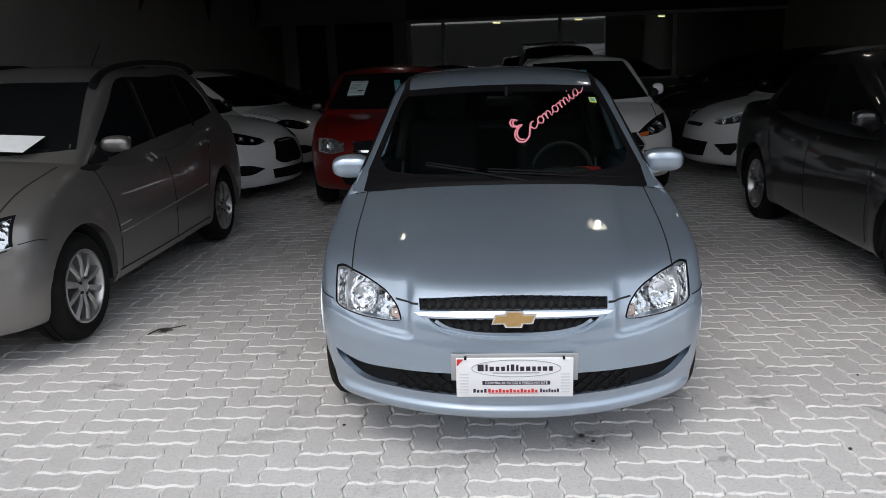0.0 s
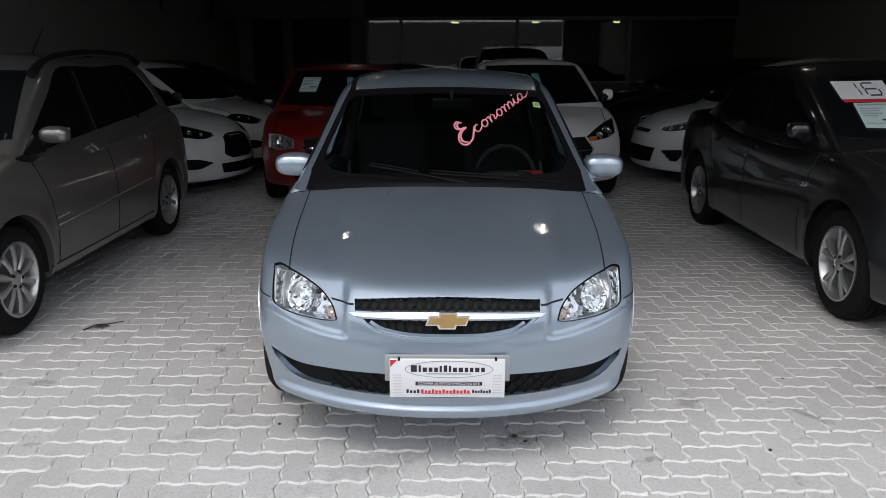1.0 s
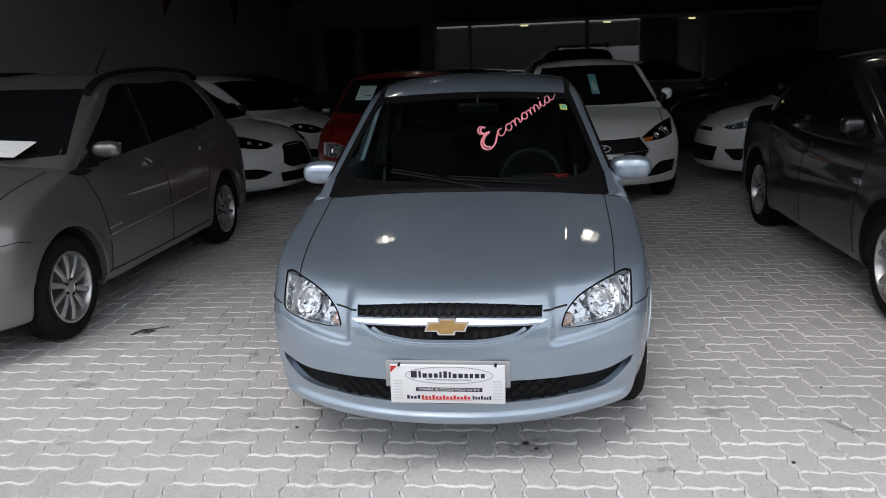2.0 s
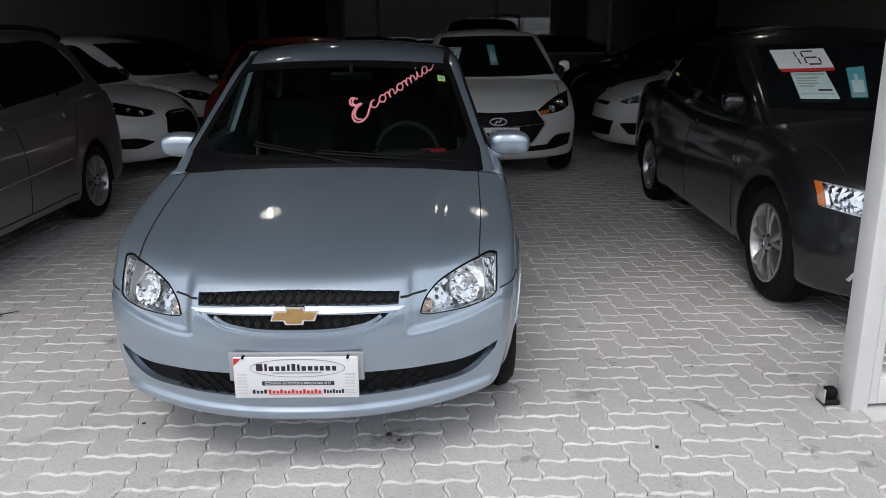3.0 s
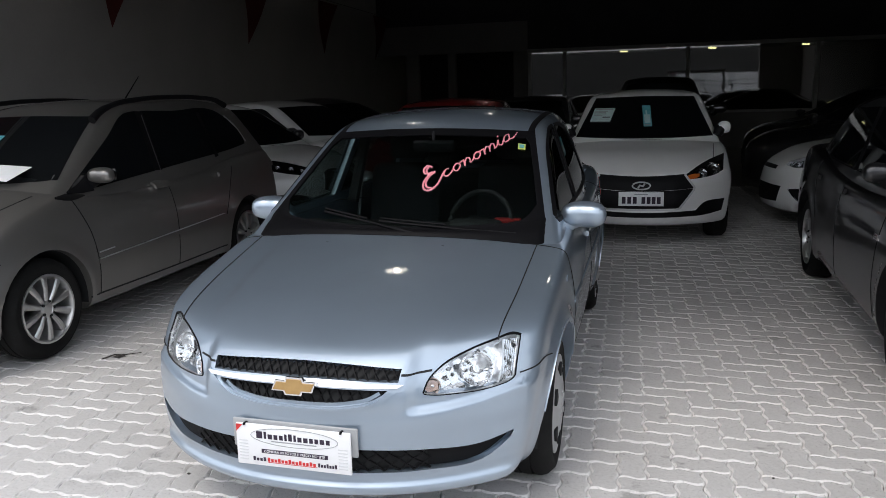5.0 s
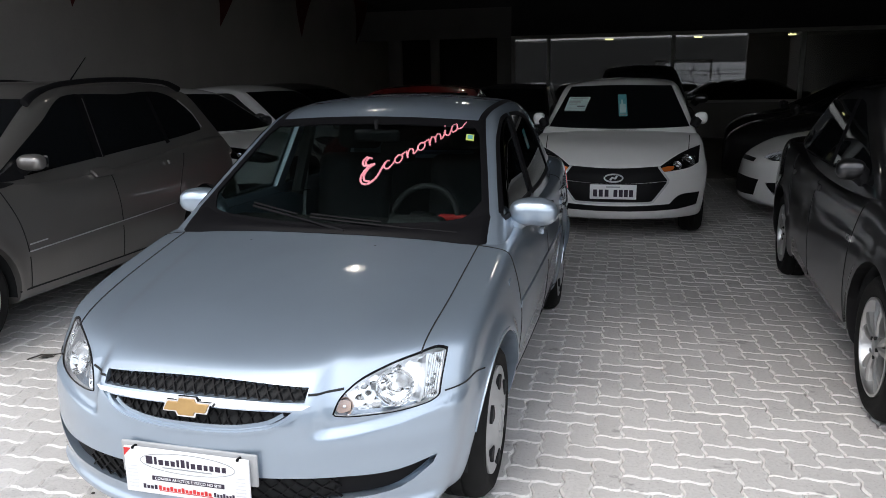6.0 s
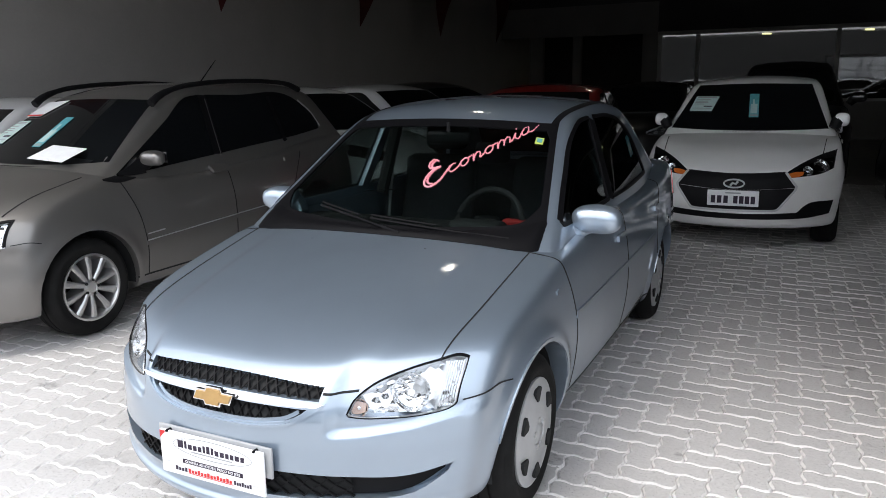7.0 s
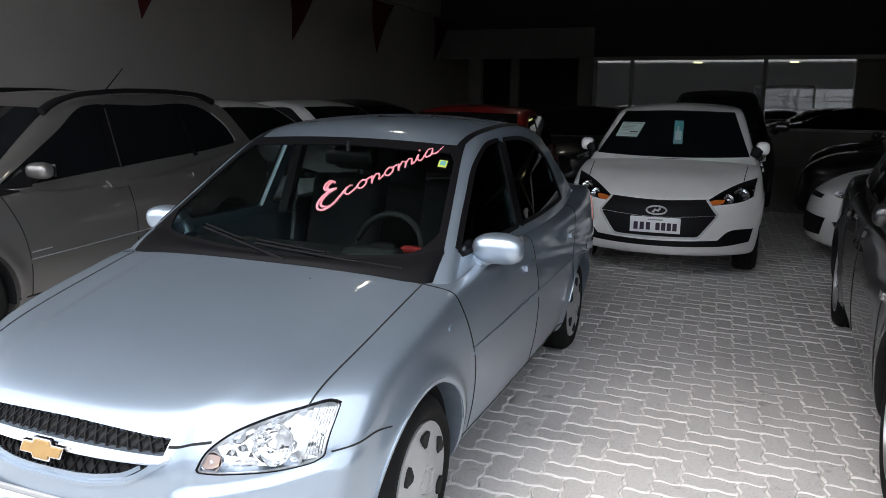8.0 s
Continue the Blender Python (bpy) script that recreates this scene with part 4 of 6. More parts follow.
def dealer_board(m):
    ob = place(tagged(new("dealer_board"), "white printed dealer's board over the sedan's number plate holder", "sign"), m)
    part("plate_holder", box(-0.221, 0.221, 0.004, 0.014, 0.367, 0.466, 0.004, 2), material("grey_plastic", (0.36, 0.37, 0.38), 0.45, vary=0.06), ob, "grey plate holder")
    part("board", box(-0.203, 0.203, -0.012, -0.002, 0.312, 0.457, 0.004, 2), material("board_white", (0.82, 0.83, 0.85), 0.4, coat=0.3, vary=0.03), ob)
    y = -0.0128
    face = pose(0, y, 0, 90)
    tri = mesh_from("red_corner", [(-0.2, y, 0.454), (-0.176, y, 0.454), (-0.2, y, 0.428), (-0.2, y - 0.0006, 0.454), (-0.176, y - 0.0006, 0.454), (-0.2, y - 0.0006, 0.428)], [(0, 1, 2), (5, 4, 3), (0, 3, 4, 1), (1, 4, 5, 2), (2, 5, 3, 0)], False)
    part("red_corner", tri, M_REDINK, ob)
    ell = [(0.006 + 0.154 * math.cos(t), y, 0.4195 + 0.031 * math.sin(t)) for t in np.linspace(0, 2 * math.pi, 49)[:-1]]
    part("oval", mesh_from("oval", *tube(ell, 0.0011, 5, True)), M_GREY, ob)
    # the name inside the oval and the address stay plain bars
    for x0, x1, z0, z1, mat in ((-0.075, 0.085, 0.401, 0.404, M_GREY),
                                (-0.112, 0.123, 0.359, 0.373, M_INK), (-0.09, 0.085, 0.3265, 0.328, M_REDINK)):
        part("print_bar", box(x0, x1, y - 0.0006, y + 0.0006, z0, z1), mat, ob)
    x = -0.128
    for w, h in ((0.021, 0.024), (0.008, 0.024), (0.015, 0.016), (0.013, 0.016), (0.013, 0.016), (0.008, 0.022), (0.012, 0.024), (0.008, 0.022), (0.014, 0.016), (0.015, 0.016), (0.012, 0.016), (0.012, 0.016), (0.015, 0.016), (0.013, 0.016)):
        part("print_bar", box(x, x + w, y - 0.0006, y + 0.0006, 0.410, 0.410 + h), M_INK, ob)
        x += w + 0.0062
    for x0, n, step, ink in ((-0.144, 4, 0.0125, M_INK), (-0.092, 14, 0.0125, M_REDINK), (0.088, 7, 0.0098, M_INK)):
        for i in range(n):
            part("print_bar", box(x0 + i * step, x0 + i * step + step * 0.68, y - 0.0006, y + 0.0006, 0.330, 0.3395 + 0.004 * ((i * 5) % 3 == 0)), ink, ob)
    for i in range(7):
        for s in (-1, 1):
            part("print_bar", box(s * 0.176 - 0.016, s * 0.176 + 0.016, y - 0.0005, y + 0.0005, 0.33 + 0.011 * i, 0.334 + 0.011 * i), bpy.data.materials.get("faint_print") or material("faint_print", (0.66, 0.67, 0.69), 0.6), ob)
    lettering("CONFIRA AS FOTOS E PREÇO NO SITE", 0.0125, M_PAPER, ob, pose(0.0055, y - 0.0012, 0.366, 90), "printed_line")
    for x in (-0.17, 0.17):
        part("cable_tie", box(x - 0.004, x + 0.004, -0.016, 0.006, 0.452, 0.459, 0.001, 1), M_SEAL, ob)
    return ob


SEDAN_AT = pose(0.345, 2.50, 0.0, 0, 0.5, 0)
_, SED_B, SED_G = blue_sedan(SEDAN_AT)
window_writing(SEDAN_AT, SED_G)
dealer_board(SEDAN_AT @ pose(0, -0.012, 0))
badge = place(tagged(part("inspection_sticker", patch(SED_G, [(0.466, 1.264), (0.502, 1.260)], [(0.470, 1.240), (0.507, 1.236)], "front", 5, 3, 0.004, 0.0015, False), M_YELLOW), "small yellow and blue inspection sticker on the sedan's windscreen", "sticker"), SEDAN_AT)
part("sticker_print", patch(SED_G, [(0.473, 1.259), (0.497, 1.256)], [(0.477, 1.245), (0.500, 1.242)], "front", 4, 2, 0.006, 0.003, False), M_TEAL, badge)
part("dash_cloth", box(0.38, 0.51, -0.025, 0.025, 0.0, 0.026, 0.008, 2), M_REDINK, m=SEDAN_AT @ pose(0.0, 1.47, 0.894))
tagged(bpy.data.objects["dash_cloth"], "small folded red cloth on the sedan's dashboard", "cloth")


# ---- the other cars ----
def shape_of(L, W, H, wb, nose, lip, hood0, hood1, cowl, top, belt, rear, R=0.31, rim=0.2, style="five", bow=0.28, crown=0.05, tail=None, deckz=None, under=0.2, lean=0.33, rnd=0.022, cab=None):
    """A car's main measures: nose overhang, bonnet edge and cowl heights, screen, roof, belt and tail."""
    hw = W / 2
    tail = tail or L - 0.15
    deckz = deckz or belt + 0.06
    ty, tz = top
    ry, rz = rear
    return dict(
        length=L, half=hw + 0.01, under=under, deck=deckz + 0.06, round=rnd,
        prof=[(0.12, 0.09), (under, 0.03), (under + 0.06, 0.006), (0.34, 0.0), (0.44, 0.0), (0.52, 0.016), (hood0 - 0.06, lip * 0.55), (hood0, lip), (hood0 + 0.1, lip + 0.16), (hood0 + 0.3, lip + 0.7)],
        bow=(bow, 0.67, 2.3), rbow=0.14, crown=crown, flare=0.016,
        top=[(0, hood0 - 0.03), (lip, hood0), (cowl * 0.4, hood0 + (hood1 - hood0) * 0.52), (cowl * 0.75, hood0 + (hood1 - hood0) * 0.82), (cowl, hood1), (cowl + 0.35, belt + 0.02), ((cowl + L) / 2, belt + 0.03), (L - 0.7, deckz), (L - 0.25, deckz), (L, deckz - 0.04)],
        plan=[(0, hw - 0.08), (0.3, hw - 0.045), (0.6, hw - 0.018), (1.2, hw - 0.004), (2.0, hw), (3.0, hw - 0.004), (L - 0.45, hw - 0.03), (L, hw - 0.09)],
        side=[(0.15, -0.07), (0.25, -0.03), (0.4, -0.006), (0.56, 0.0), (0.7, -0.004), (0.78, -0.014), (0.9, -0.035), (1.05, -0.08)],
        rear=[(0.2, L - 0.05), (0.35, L), (0.55, L), (0.8, L - 0.03), (1.1, L - 0.1)],
        axles=(nose, nose + wb), arch=R + 0.052, wheel=(R, rim, hw - 0.03), style=style,
        screen=((cowl - 0.02, hood1 + 0.005), (ty, tz)), back=((ry, rz), (tail, deckz)), sweep=0.09, roofcrown=0.05,
        roof=[(ty - 0.2, tz - 0.02), (ty, tz + 0.035), (ty + 0.35, H - 0.012), (ty + 0.75, H), (ry - 0.35, H - 0.02), (ry, rz + 0.02), (ry + 0.3, rz - 0.04)],
        cabin=(cab or hw - 0.065, lean), taper=0.03, floor=belt - 0.12, cround=0.024, roof_z=H + 0.03)


def glazing(P, belt, ymid, yend, roof, a0=0.37, rise=0.0, sill=0.12):
    (cy, cz), (ty, tz) = P["screen"]
    hw, lean = P["cabin"]
    xb, xt = hw - 0.08, hw - lean * (tz - 0.9) - 0.085
    zt = roof - sill
    w = [("windscreen", [(-xt, tz - 0.01), (0, tz + 0.002), (xt, tz - 0.01)], [(-xb, cz + 0.022), (-xb * 0.5, cz + 0.010), (0, cz + 0.006), (xb * 0.5, cz + 0.010), (xb, cz + 0.022)], "front")]
    run = (ty - cy) / (tz - cz)
    y0 = cy + a0
    bl = lambda y, d: (y, belt + rise * (y - y0) + d)
    for view in ("right", "left"):
        w.append(("front_window", [(y0, belt + 0.03), (y0 + (zt - belt) * run * 0.62, belt + (zt - belt) * 0.66), (y0 + (zt - belt) * run * 0.95, zt - 0.01), (ymid - 0.02, zt)], [bl(y0, 0.012), bl(y0 + 0.3, 0.012), bl(y0 + 0.5, 0.014), bl(ymid - 0.05, 0.016)], view))
        w.append(("rear_window", [(ymid + 0.06, zt), (ymid + 0.4, zt - 0.01), (yend - 0.28, zt - 0.06), bl(yend, 0.12)], [bl(ymid + 0.03, 0.016), bl(ymid + 0.35, 0.018), bl(yend - 0.3, 0.02), bl(yend - 0.02, 0.03)], view))
    return w


def seams_for(car, B, P, ydoor, ymid, yrear, belt, mat, hz=0.80):
    for s, view in ((1, "right"), (-1, "left")):
        seam = lambda pts, v, w=0.006: part("seam", band(B, pts, w, v, 24, 0.003, -0.004), M_GAP, car)
        seam([(ydoor - 0.1, belt), (ydoor, 0.7), (ydoor + 0.04, 0.5), (ydoor + 0.04, 0.28)], view)
        seam([(ymid, belt), (ymid + 0.03, 0.7), (ymid + 0.03, 0.28)], view)
        seam([(yrear + 0.12, belt), (yrear, 0.75), (yrear - 0.1, 0.55)], view)
        for y0 in (ymid - 0.165, yrear - 0.16):
            part("door_handle", patch(B, [(y0, hz + 0.015), (y0 + 0.09, hz + 0.02), (y0 + 0.18, hz + 0.015)], [(y0, hz - 0.015), (y0 + 0.09, hz - 0.018), (y0 + 0.18, hz - 0.015)], view, 8, 3, 0.03, 0.012), mat, car)
        cy = P["screen"][0][0]
        seam([(s * (P["half"] - 0.2), 0.42), (s * (P["half"] - 0.165), cy - 0.05)], "top")


def both(pts):
    return pts, flip(pts)


def whole_car(name, P, mat, m, label, lamps=(), dark=(), chrome=(), bowls=(), belt=0.93, ymid=2.2, yend=3.2, ydoor=1.25, yrear=3.0, mirror=(0.86, 1.35, 1.0), mmat=None, step=(0.06, 0.055, 0.04), rise=0.0, msize=(0.22, 0.14, 0.15), hz=0.80, a0=0.30, sill=0.12, housing=None):
    B0 = body_shape(P)
    pockets = []
    for up, lo in lamps:
        pockets += [prism(B0, up, lo, "front", 14, 3, 0.06), prism(B0, flip(up), flip(lo), "front", 14, 3, 0.06)]
    car, B, G, body = car_base(name, P, mat, m, label, step, pockets)
    tinted_cabin(car, G, P, mat, 0.045, M_TINT, glazing(P, belt, ymid, yend, P["roof_z"] - 0.03, a0, rise, sill))
    for up, lo in lamps:
        for s in (1, -1):
            sg = (lambda q: q) if s > 0 else flip
            lamp(car, B, sg(up), sg(lo), "front", 14, 4, 0.022, [(s * x, z, r, mt) for x, z, r, mt in bowls], housing)
    for nm, up, lo, mt, out in dark:
        part(nm, patch(B, up, lo, "front", 24, 5, out, -0.01), mt, car)
    for nm, pts, w, mt in chrome:
        part(nm, band(B, pts, w, "front", 50, 0.008, -0.004, False), mt, car)
    seams_for(car, B, P, ydoor, ymid, yrear, belt, mat, hz)
    for view in ("right", "left"):
        top = P["roof_z"] - 0.03 - sill
        part("door_pillar", band(G, [(ymid - 0.012, belt + rise * (ymid - P["screen"][0][0] - a0) + 0.014), (ymid + 0.022, top - 0.002)], 0.092, view, 10, 0.0042, -0.006), M_SEAL, car)
    mirror_pair(car, mirror[0], mirror[1], mirror[2], mmat or mat, msize)
    part("scuttle_panel", patch(B, [(-0.6, P["screen"][0][0] + 0.06), (0, P["screen"][0][0] - 0.01), (0.6, P["screen"][0][0] + 0.06)], [(-0.62, P["screen"][0][0] + 0.14), (0, P["screen"][0][0] + 0.1), (0.62, P["screen"][0][0] + 0.14)], "top", 20, 2, 0.006, -0.01), M_PLASTIC, car)
    return car, B, G


def at(x, y, yaw=0.0, pitch=0.0):
    a = radians(yaw)
    return pose(x, y, ground_z(y + 1.8 * math.cos(a)), pitch, 0, yaw)


def price_sheet(name, m, G, up, lo, mat, label, bars=(), view="front", out=0.012):
    """A printed sheet fixed to a windscreen, with bars for lines of print."""
    ob = place(tagged(part(name, patch(G, up, lo, view, 8, 4, out, out - 0.003, False), mat), label, "price sheet"), m)
    a, b = np.array(up, float), np.array(lo, float)
    for u0, u1, v0, v1, ink in bars:
        p = lambda u, v: tuple((a[0] * (1 - u) + a[-1] * u) * (1 - v) + (b[0] * (1 - u) + b[-1] * u) * v)
        part("print_bar", patch(G, [p(u0, v0), p(u1, v0)], [p(u0, v1), p(u1, v1)], view, 4, 1, out + 0.0015, out, False), ink, ob)
    return ob


LINES = [(0.08, 0.92, 0.06, 0.12, M_GREY), (0.08, 0.7, 0.22, 0.26, M_GREY), (0.08, 0.62, 0.32, 0.36, M_GREY), (0.08, 0.66, 0.42, 0.46, M_GREY), (0.08, 0.5, 0.52, 0.56, M_GREY), (0.55, 0.92, 0.66, 0.72, M_INK), (0.08, 0.92, 0.82, 0.84, M_GREY)]


def thumb_sticker(m, G, up, lo):
    ob = price_sheet("window_sticker", m, G, up, lo, M_TEAL, "teal and white paper sticker inside the windscreen", [(0.15, 0.85, 0.45, 0.85, M_PAPERBLUE), (0.35, 0.55, 0.25, 0.5, M_PAPERBLUE), (0.1, 0.9, 0.9, 0.97, M_GREY)], out=0.010)
    return ob


# silver estate car beside the sedan
EST_AT = at(-2.80, 3.20, 0.6, 0.5)
P_EST = shape_of(4.18, 1.66, 1.535, 2.465, 0.83, 0.10, 0.76, 1.015, 1.02, (1.72, 1.425), 0.955, (3.72, 1.43), 0.305, 0.205, "ten", tail=4.08, deckz=1.06)
est, EB, EG = whole_car("silver_estate", P_EST, M_SILVER, EST_AT, "warm silver five-door estate car with black roof rails",
                        lamps=[([(0.44, 0.715), (0.55, 0.765), (0.70, 0.79)], [(0.46, 0.635), (0.58, 0.62), (0.715, 0.645)])],
                        dark=[("grille", [(-0.4, 0.69), (0, 0.71), (0.4, 0.69)], [(-0.38, 0.61), (0, 0.60), (0.38, 0.61)], M_PLASTIC, 0.003), ("intake", [(-0.42, 0.42), (0, 0.43), (0.42, 0.42)], [(-0.40, 0.29), (0, 0.28), (0.40, 0.29)], M_PLASTIC, 0.003)],
                        bowls=[(0.63, 0.69, 0.048, M_REFLECT), (0.53, 0.68, 0.042, M_REFLECT)], belt=0.935, rise=0.055, ymid=2.15, yend=3.62, ydoor=1.24, yrear=3.0, mirror=(0.81, 1.425, 1.045), msize=(0.18, 0.12, 0.105), step=(0.035, 0.04, 0.028), hz=0.888, a0=0.16, sill=0.095)
for s in (1, -1):
    rail = [(y, z) for y, z in ((1.66, 1.395), (1.74, 1.445), (1.88, 1.490), (2.2, 1.527), (2.6, 1.538), (3.0, 1.528), (3.28, 1.500), (3.42, 1.455))]
    pts = [(s * (0.598 - 0.012 * abs(y - 2.4)), y, z) for y, z in resample(rail, 24)]
    part("roof_rail", mesh_from("roof_rail", *tube(pts, [0.030, 0.027, 0.024] + [0.019] * 19 + [0.022, 0.024, 0.026], 10)), M_PLASTIC, est, "black roof rail")
    view = "right" if s > 0 else "left"
    part("rub_strip", patch(EB, [(1.27, 0.512), (2.0, 0.535), (2.86, 0.562)], [(1.27, 0.486), (2.0, 0.507), (2.86, 0.534)], view, 24, 3, 0.012, -0.004), M_SILVER, est)
    part("strip_inlay", band(EB, [(1.28, 0.515), (2.0, 0.538), (2.85, 0.565)], 0.005, view, 24, 0.014, 0.0), M_SATIN, est)
    part("script_badge", patch(EB, [(1.29, 0.561), (1.44, 0.567)], [(1.29, 0.553), (1.44, 0.559)], view, 6, 1, 0.004, 0.0), M_SATIN, est)
    part("window_trim", band(EG, [(3.40, 1.36), (3.55, 1.25), (3.635, 1.12)], 0.014, view, 14, 0.006, -0.004), M_SATIN, est)
    part("quarter_pillar", band(EG, [(3.02, 1.03), (2.96, 1.405)], 0.05, view, 10, 0.0045, -0.006), M_SEAL, est)
    part("door_frame_line", band(EG, [(2.165, 0.99), (2.19, 1.41)], 0.006, view, 10, 0.006, 0.0), M_SILVER, est)
    part("sill_line", band(EB, [(1.18, 0.285), (2.0, 0.28), (2.95, 0.285)], 0.010, view, 24, 0.003, -0.004), M_GAP, est)
    sg = (lambda q: q) if s > 0 else flip
    part("fog_recess", patch(EB, sg([(0.48, 0.415), (0.58, 0.425), (0.665, 0.42)]), sg([(0.48, 0.325), (0.58, 0.315), (0.64, 0.34)]), "front", 12, 4, 0.003, -0.01), M_PLASTIC, est)
    part("fog_lamp", patch(EB, sg([(0.54, 0.39), (0.60, 0.39)]), sg([(0.54, 0.345), (0.60, 0.345)]), "front", 6, 4, 0.006, 0.0), M_REFLECT, est)
    part("seam", band(EB, sg([(0.46, 0.628), (0.58, 0.612), (0.70, 0.634)]), 0.006, "front", 20, 0.003, -0.004), M_GAP, est)
    part("seam", band(EB, [(0.38, 0.655), (0.46, 0.66), (0.52, 0.645)], 0.005, view, 14, 0.003, -0.004), M_GAP, est)
    part("lamp_brow", band(EB, sg([(0.44, 0.712), (0.55, 0.762), (0.70, 0.787), (0.712, 0.65)]), 0.012, "front", 30, 0.004, -0.004, False), M_LAMPBLACK, est)
    part("fender_triangle", patch(EB, [(1.03, 0.948), (1.15, 0.955), (1.30, 0.958)], [(1.03, 0.94), (1.12, 0.918), (1.30, 0.925)], view, 10, 3, 0.006, -0.004), M_PLASTIC, est)
    part("mirror_triangle", patch(EG, [(1.17, 0.972), (1.26, 0.998), (1.40, 1.06)], [(1.17, 0.955), (1.26, 0.945), (1.40, 0.945)], view, 10, 5, 0.006, -0.004), M_PLASTIC, est)
part("aerial", mesh_from("aerial", *tube([(0.05, 2.75, 1.52), (0.05, 2.98, 1.72)], [0.006, 0.003], 6)), M_PLASTIC, est)
price_sheet("price_sheet", EST_AT, EG, [(-0.587, 1.392), (-0.276, 1.411)], [(-0.66, 1.298), (-0.378, 1.304)], M_PAPER, "white price sheet with a red band behind the estate's windscreen", [(0, 1, 0.9, 1.0, M_REDINK)])
price_sheet("price_sheet", EST_AT, EG, [(-0.66, 1.262), (-0.421, 1.274)], [(-0.64, 1.125), (-0.415, 1.13)], M_PAPERBLUE, "pale green printed sheet behind the estate's windscreen", LINES)
thumb_sticker(EST_AT, EG, [(-0.06, 1.30), (0.02, 1.30)], [(-0.04, 1.12), (0.04, 1.12)])
leaf = mesh_from("loose_sheet", [(0.226, 1.169, 1.125), (0.523, 1.183, 1.105), (0.471, 1.020, 1.032), (0.119, 1.045, 1.048), (0.33, 1.10, 1.088),
                                 (0.226, 1.169, 1.123), (0.523, 1.183, 1.103), (0.471, 1.020, 1.030), (0.119, 1.045, 1.046), (0.33, 1.10, 1.086)],
                 [(0, 3, 4), (3, 2, 4), (2, 1, 4), (1, 0, 4), (5, 9, 8), (8, 9, 7), (7, 9, 6), (6, 9, 5), (0, 1, 6, 5), (1, 2, 7, 6), (2, 3, 8, 7), (3, 0, 5, 8)], True)
sheet_ob = place(tagged(part("loose_sheet", leaf, M_PAPER), "white printed sheet lying at the foot of the estate's windscreen", "paper sheet"), EST_AT @ pose(0, -0.035, 0.022))

# dark sedan behind the gate
DARK_AT = at(3.462, 3.315, -1.8)
P_DARK = shape_of(4.62, 1.78, 1.49, 2.71, 0.92, 0.10, 0.76, 1.0, 1.16, (1.98, 1.38), 0.96, (3.4, 1.41), 0.325, 0.215, "five", tail=4.05, deckz=1.06)
DARK_LAMP = ([(0.50, 0.69), (0.64, 0.725), (0.815, 0.75)], [(0.50, 0.60), (0.64, 0.605), (0.81, 0.635)])
dark, DB, DG = whole_car("dark_sedan", P_DARK, M_DARKGREY, DARK_AT, "dark grey sedan with twin-spoke alloy wheels and price sheets",
                         lamps=[DARK_LAMP],
                         dark=[("grille", [(-0.42, 0.66), (0, 0.68), (0.42, 0.66)], [(-0.40, 0.5), (0, 0.48), (0.40, 0.5)], M_PLASTIC, 0.003), ("intake", [(-0.5, 0.40), (0, 0.42), (0.5, 0.40)], [(-0.45, 0.28), (0, 0.27), (0.45, 0.28)], M_PLASTIC, 0.003)],
                         chrome=[("grille_bar", [(-0.42, 0.665), (0, 0.685), (0.42, 0.665)], 0.012, M_CHROME)], bowls=[(0.62, 0.665, 0.045, M_REFLECT)], belt=0.96, ymid=2.42, yend=3.6, ydoor=1.40, yrear=3.3, mirror=(0.87, 1.60, 1.04), msize=(0.14, 0.11, 0.11), step=(0.05, 0.05, 0.035), hz=0.85)
for s in (1, -1):
    sg = (lambda q: q) if s > 0 else flip
    part("indicator", patch(DB, sg([(0.790, 0.742), (0.813, 0.748)]), sg([(0.785, 0.634), (0.808, 0.638)]), "front", 5, 5, 0.006, -0.004), M_AMBER, dark, "amber indicator")
    part("lamp_trim", band(DB, sg([(0.782, 0.738), (0.777, 0.632)]), 0.012, "front", 8, 0.007, -0.004), M_CHROME, dark)
    part("indicator_repeater", patch(DB, [(1.38, 0.735), (1.46, 0.735)], [(1.38, 0.705), (1.46, 0.705)], "right" if s > 0 else "left", 4, 2, 0.008, 0.0), M_REFLECT, dark)
    part("fog_trim", band(DB, sg([(0.60, 0.42), (0.66, 0.37), (0.70, 0.30)]), 0.014, "front", 14, 0.006, -0.004), M_CHROME, dark)
    part("fog_recess", patch(DB, sg([(0.54, 0.43), (0.61, 0.42)]), sg([(0.56, 0.30), (0.69, 0.31)]), "front", 8, 4, 0.003, -0.004), M_PLASTIC, dark)
    part("window_trim", band(DG, [(1.55, 0.985), (2.4, 0.985), (3.5, 0.99)], 0.010, "right" if s > 0 else "left", 30, 0.006, -0.004), M_SEAL, dark)
price_sheet("price_sheet", DARK_AT, DG, [(-0.542, 1.330), (-0.22, 1.337)], [(-0.566, 1.222), (-0.252, 1.229)], M_PAPER, "white price sheet with the number 16 in dark strokes",
            [(0.40, 0.425, 0.14, 0.42, M_INK), (0.415, 0.44, 0.48, 0.78, M_INK), (0.56, 0.76, 0.10, 0.17, M_INK), (0.52, 0.55, 0.16, 0.44, M_INK), (0.53, 0.56, 0.50, 0.76, M_INK), (0.56, 0.78, 0.43, 0.50, M_INK), (0.80, 0.83, 0.50, 0.76, M_INK), (0.58, 0.80, 0.78, 0.85, M_INK)])
price_sheet("price_band", DARK_AT, DG, [(-0.563, 1.221), (-0.252, 1.228)], [(-0.562, 1.204), (-0.26, 1.214)], M_REDINK, "red printed band under the white price sheet")
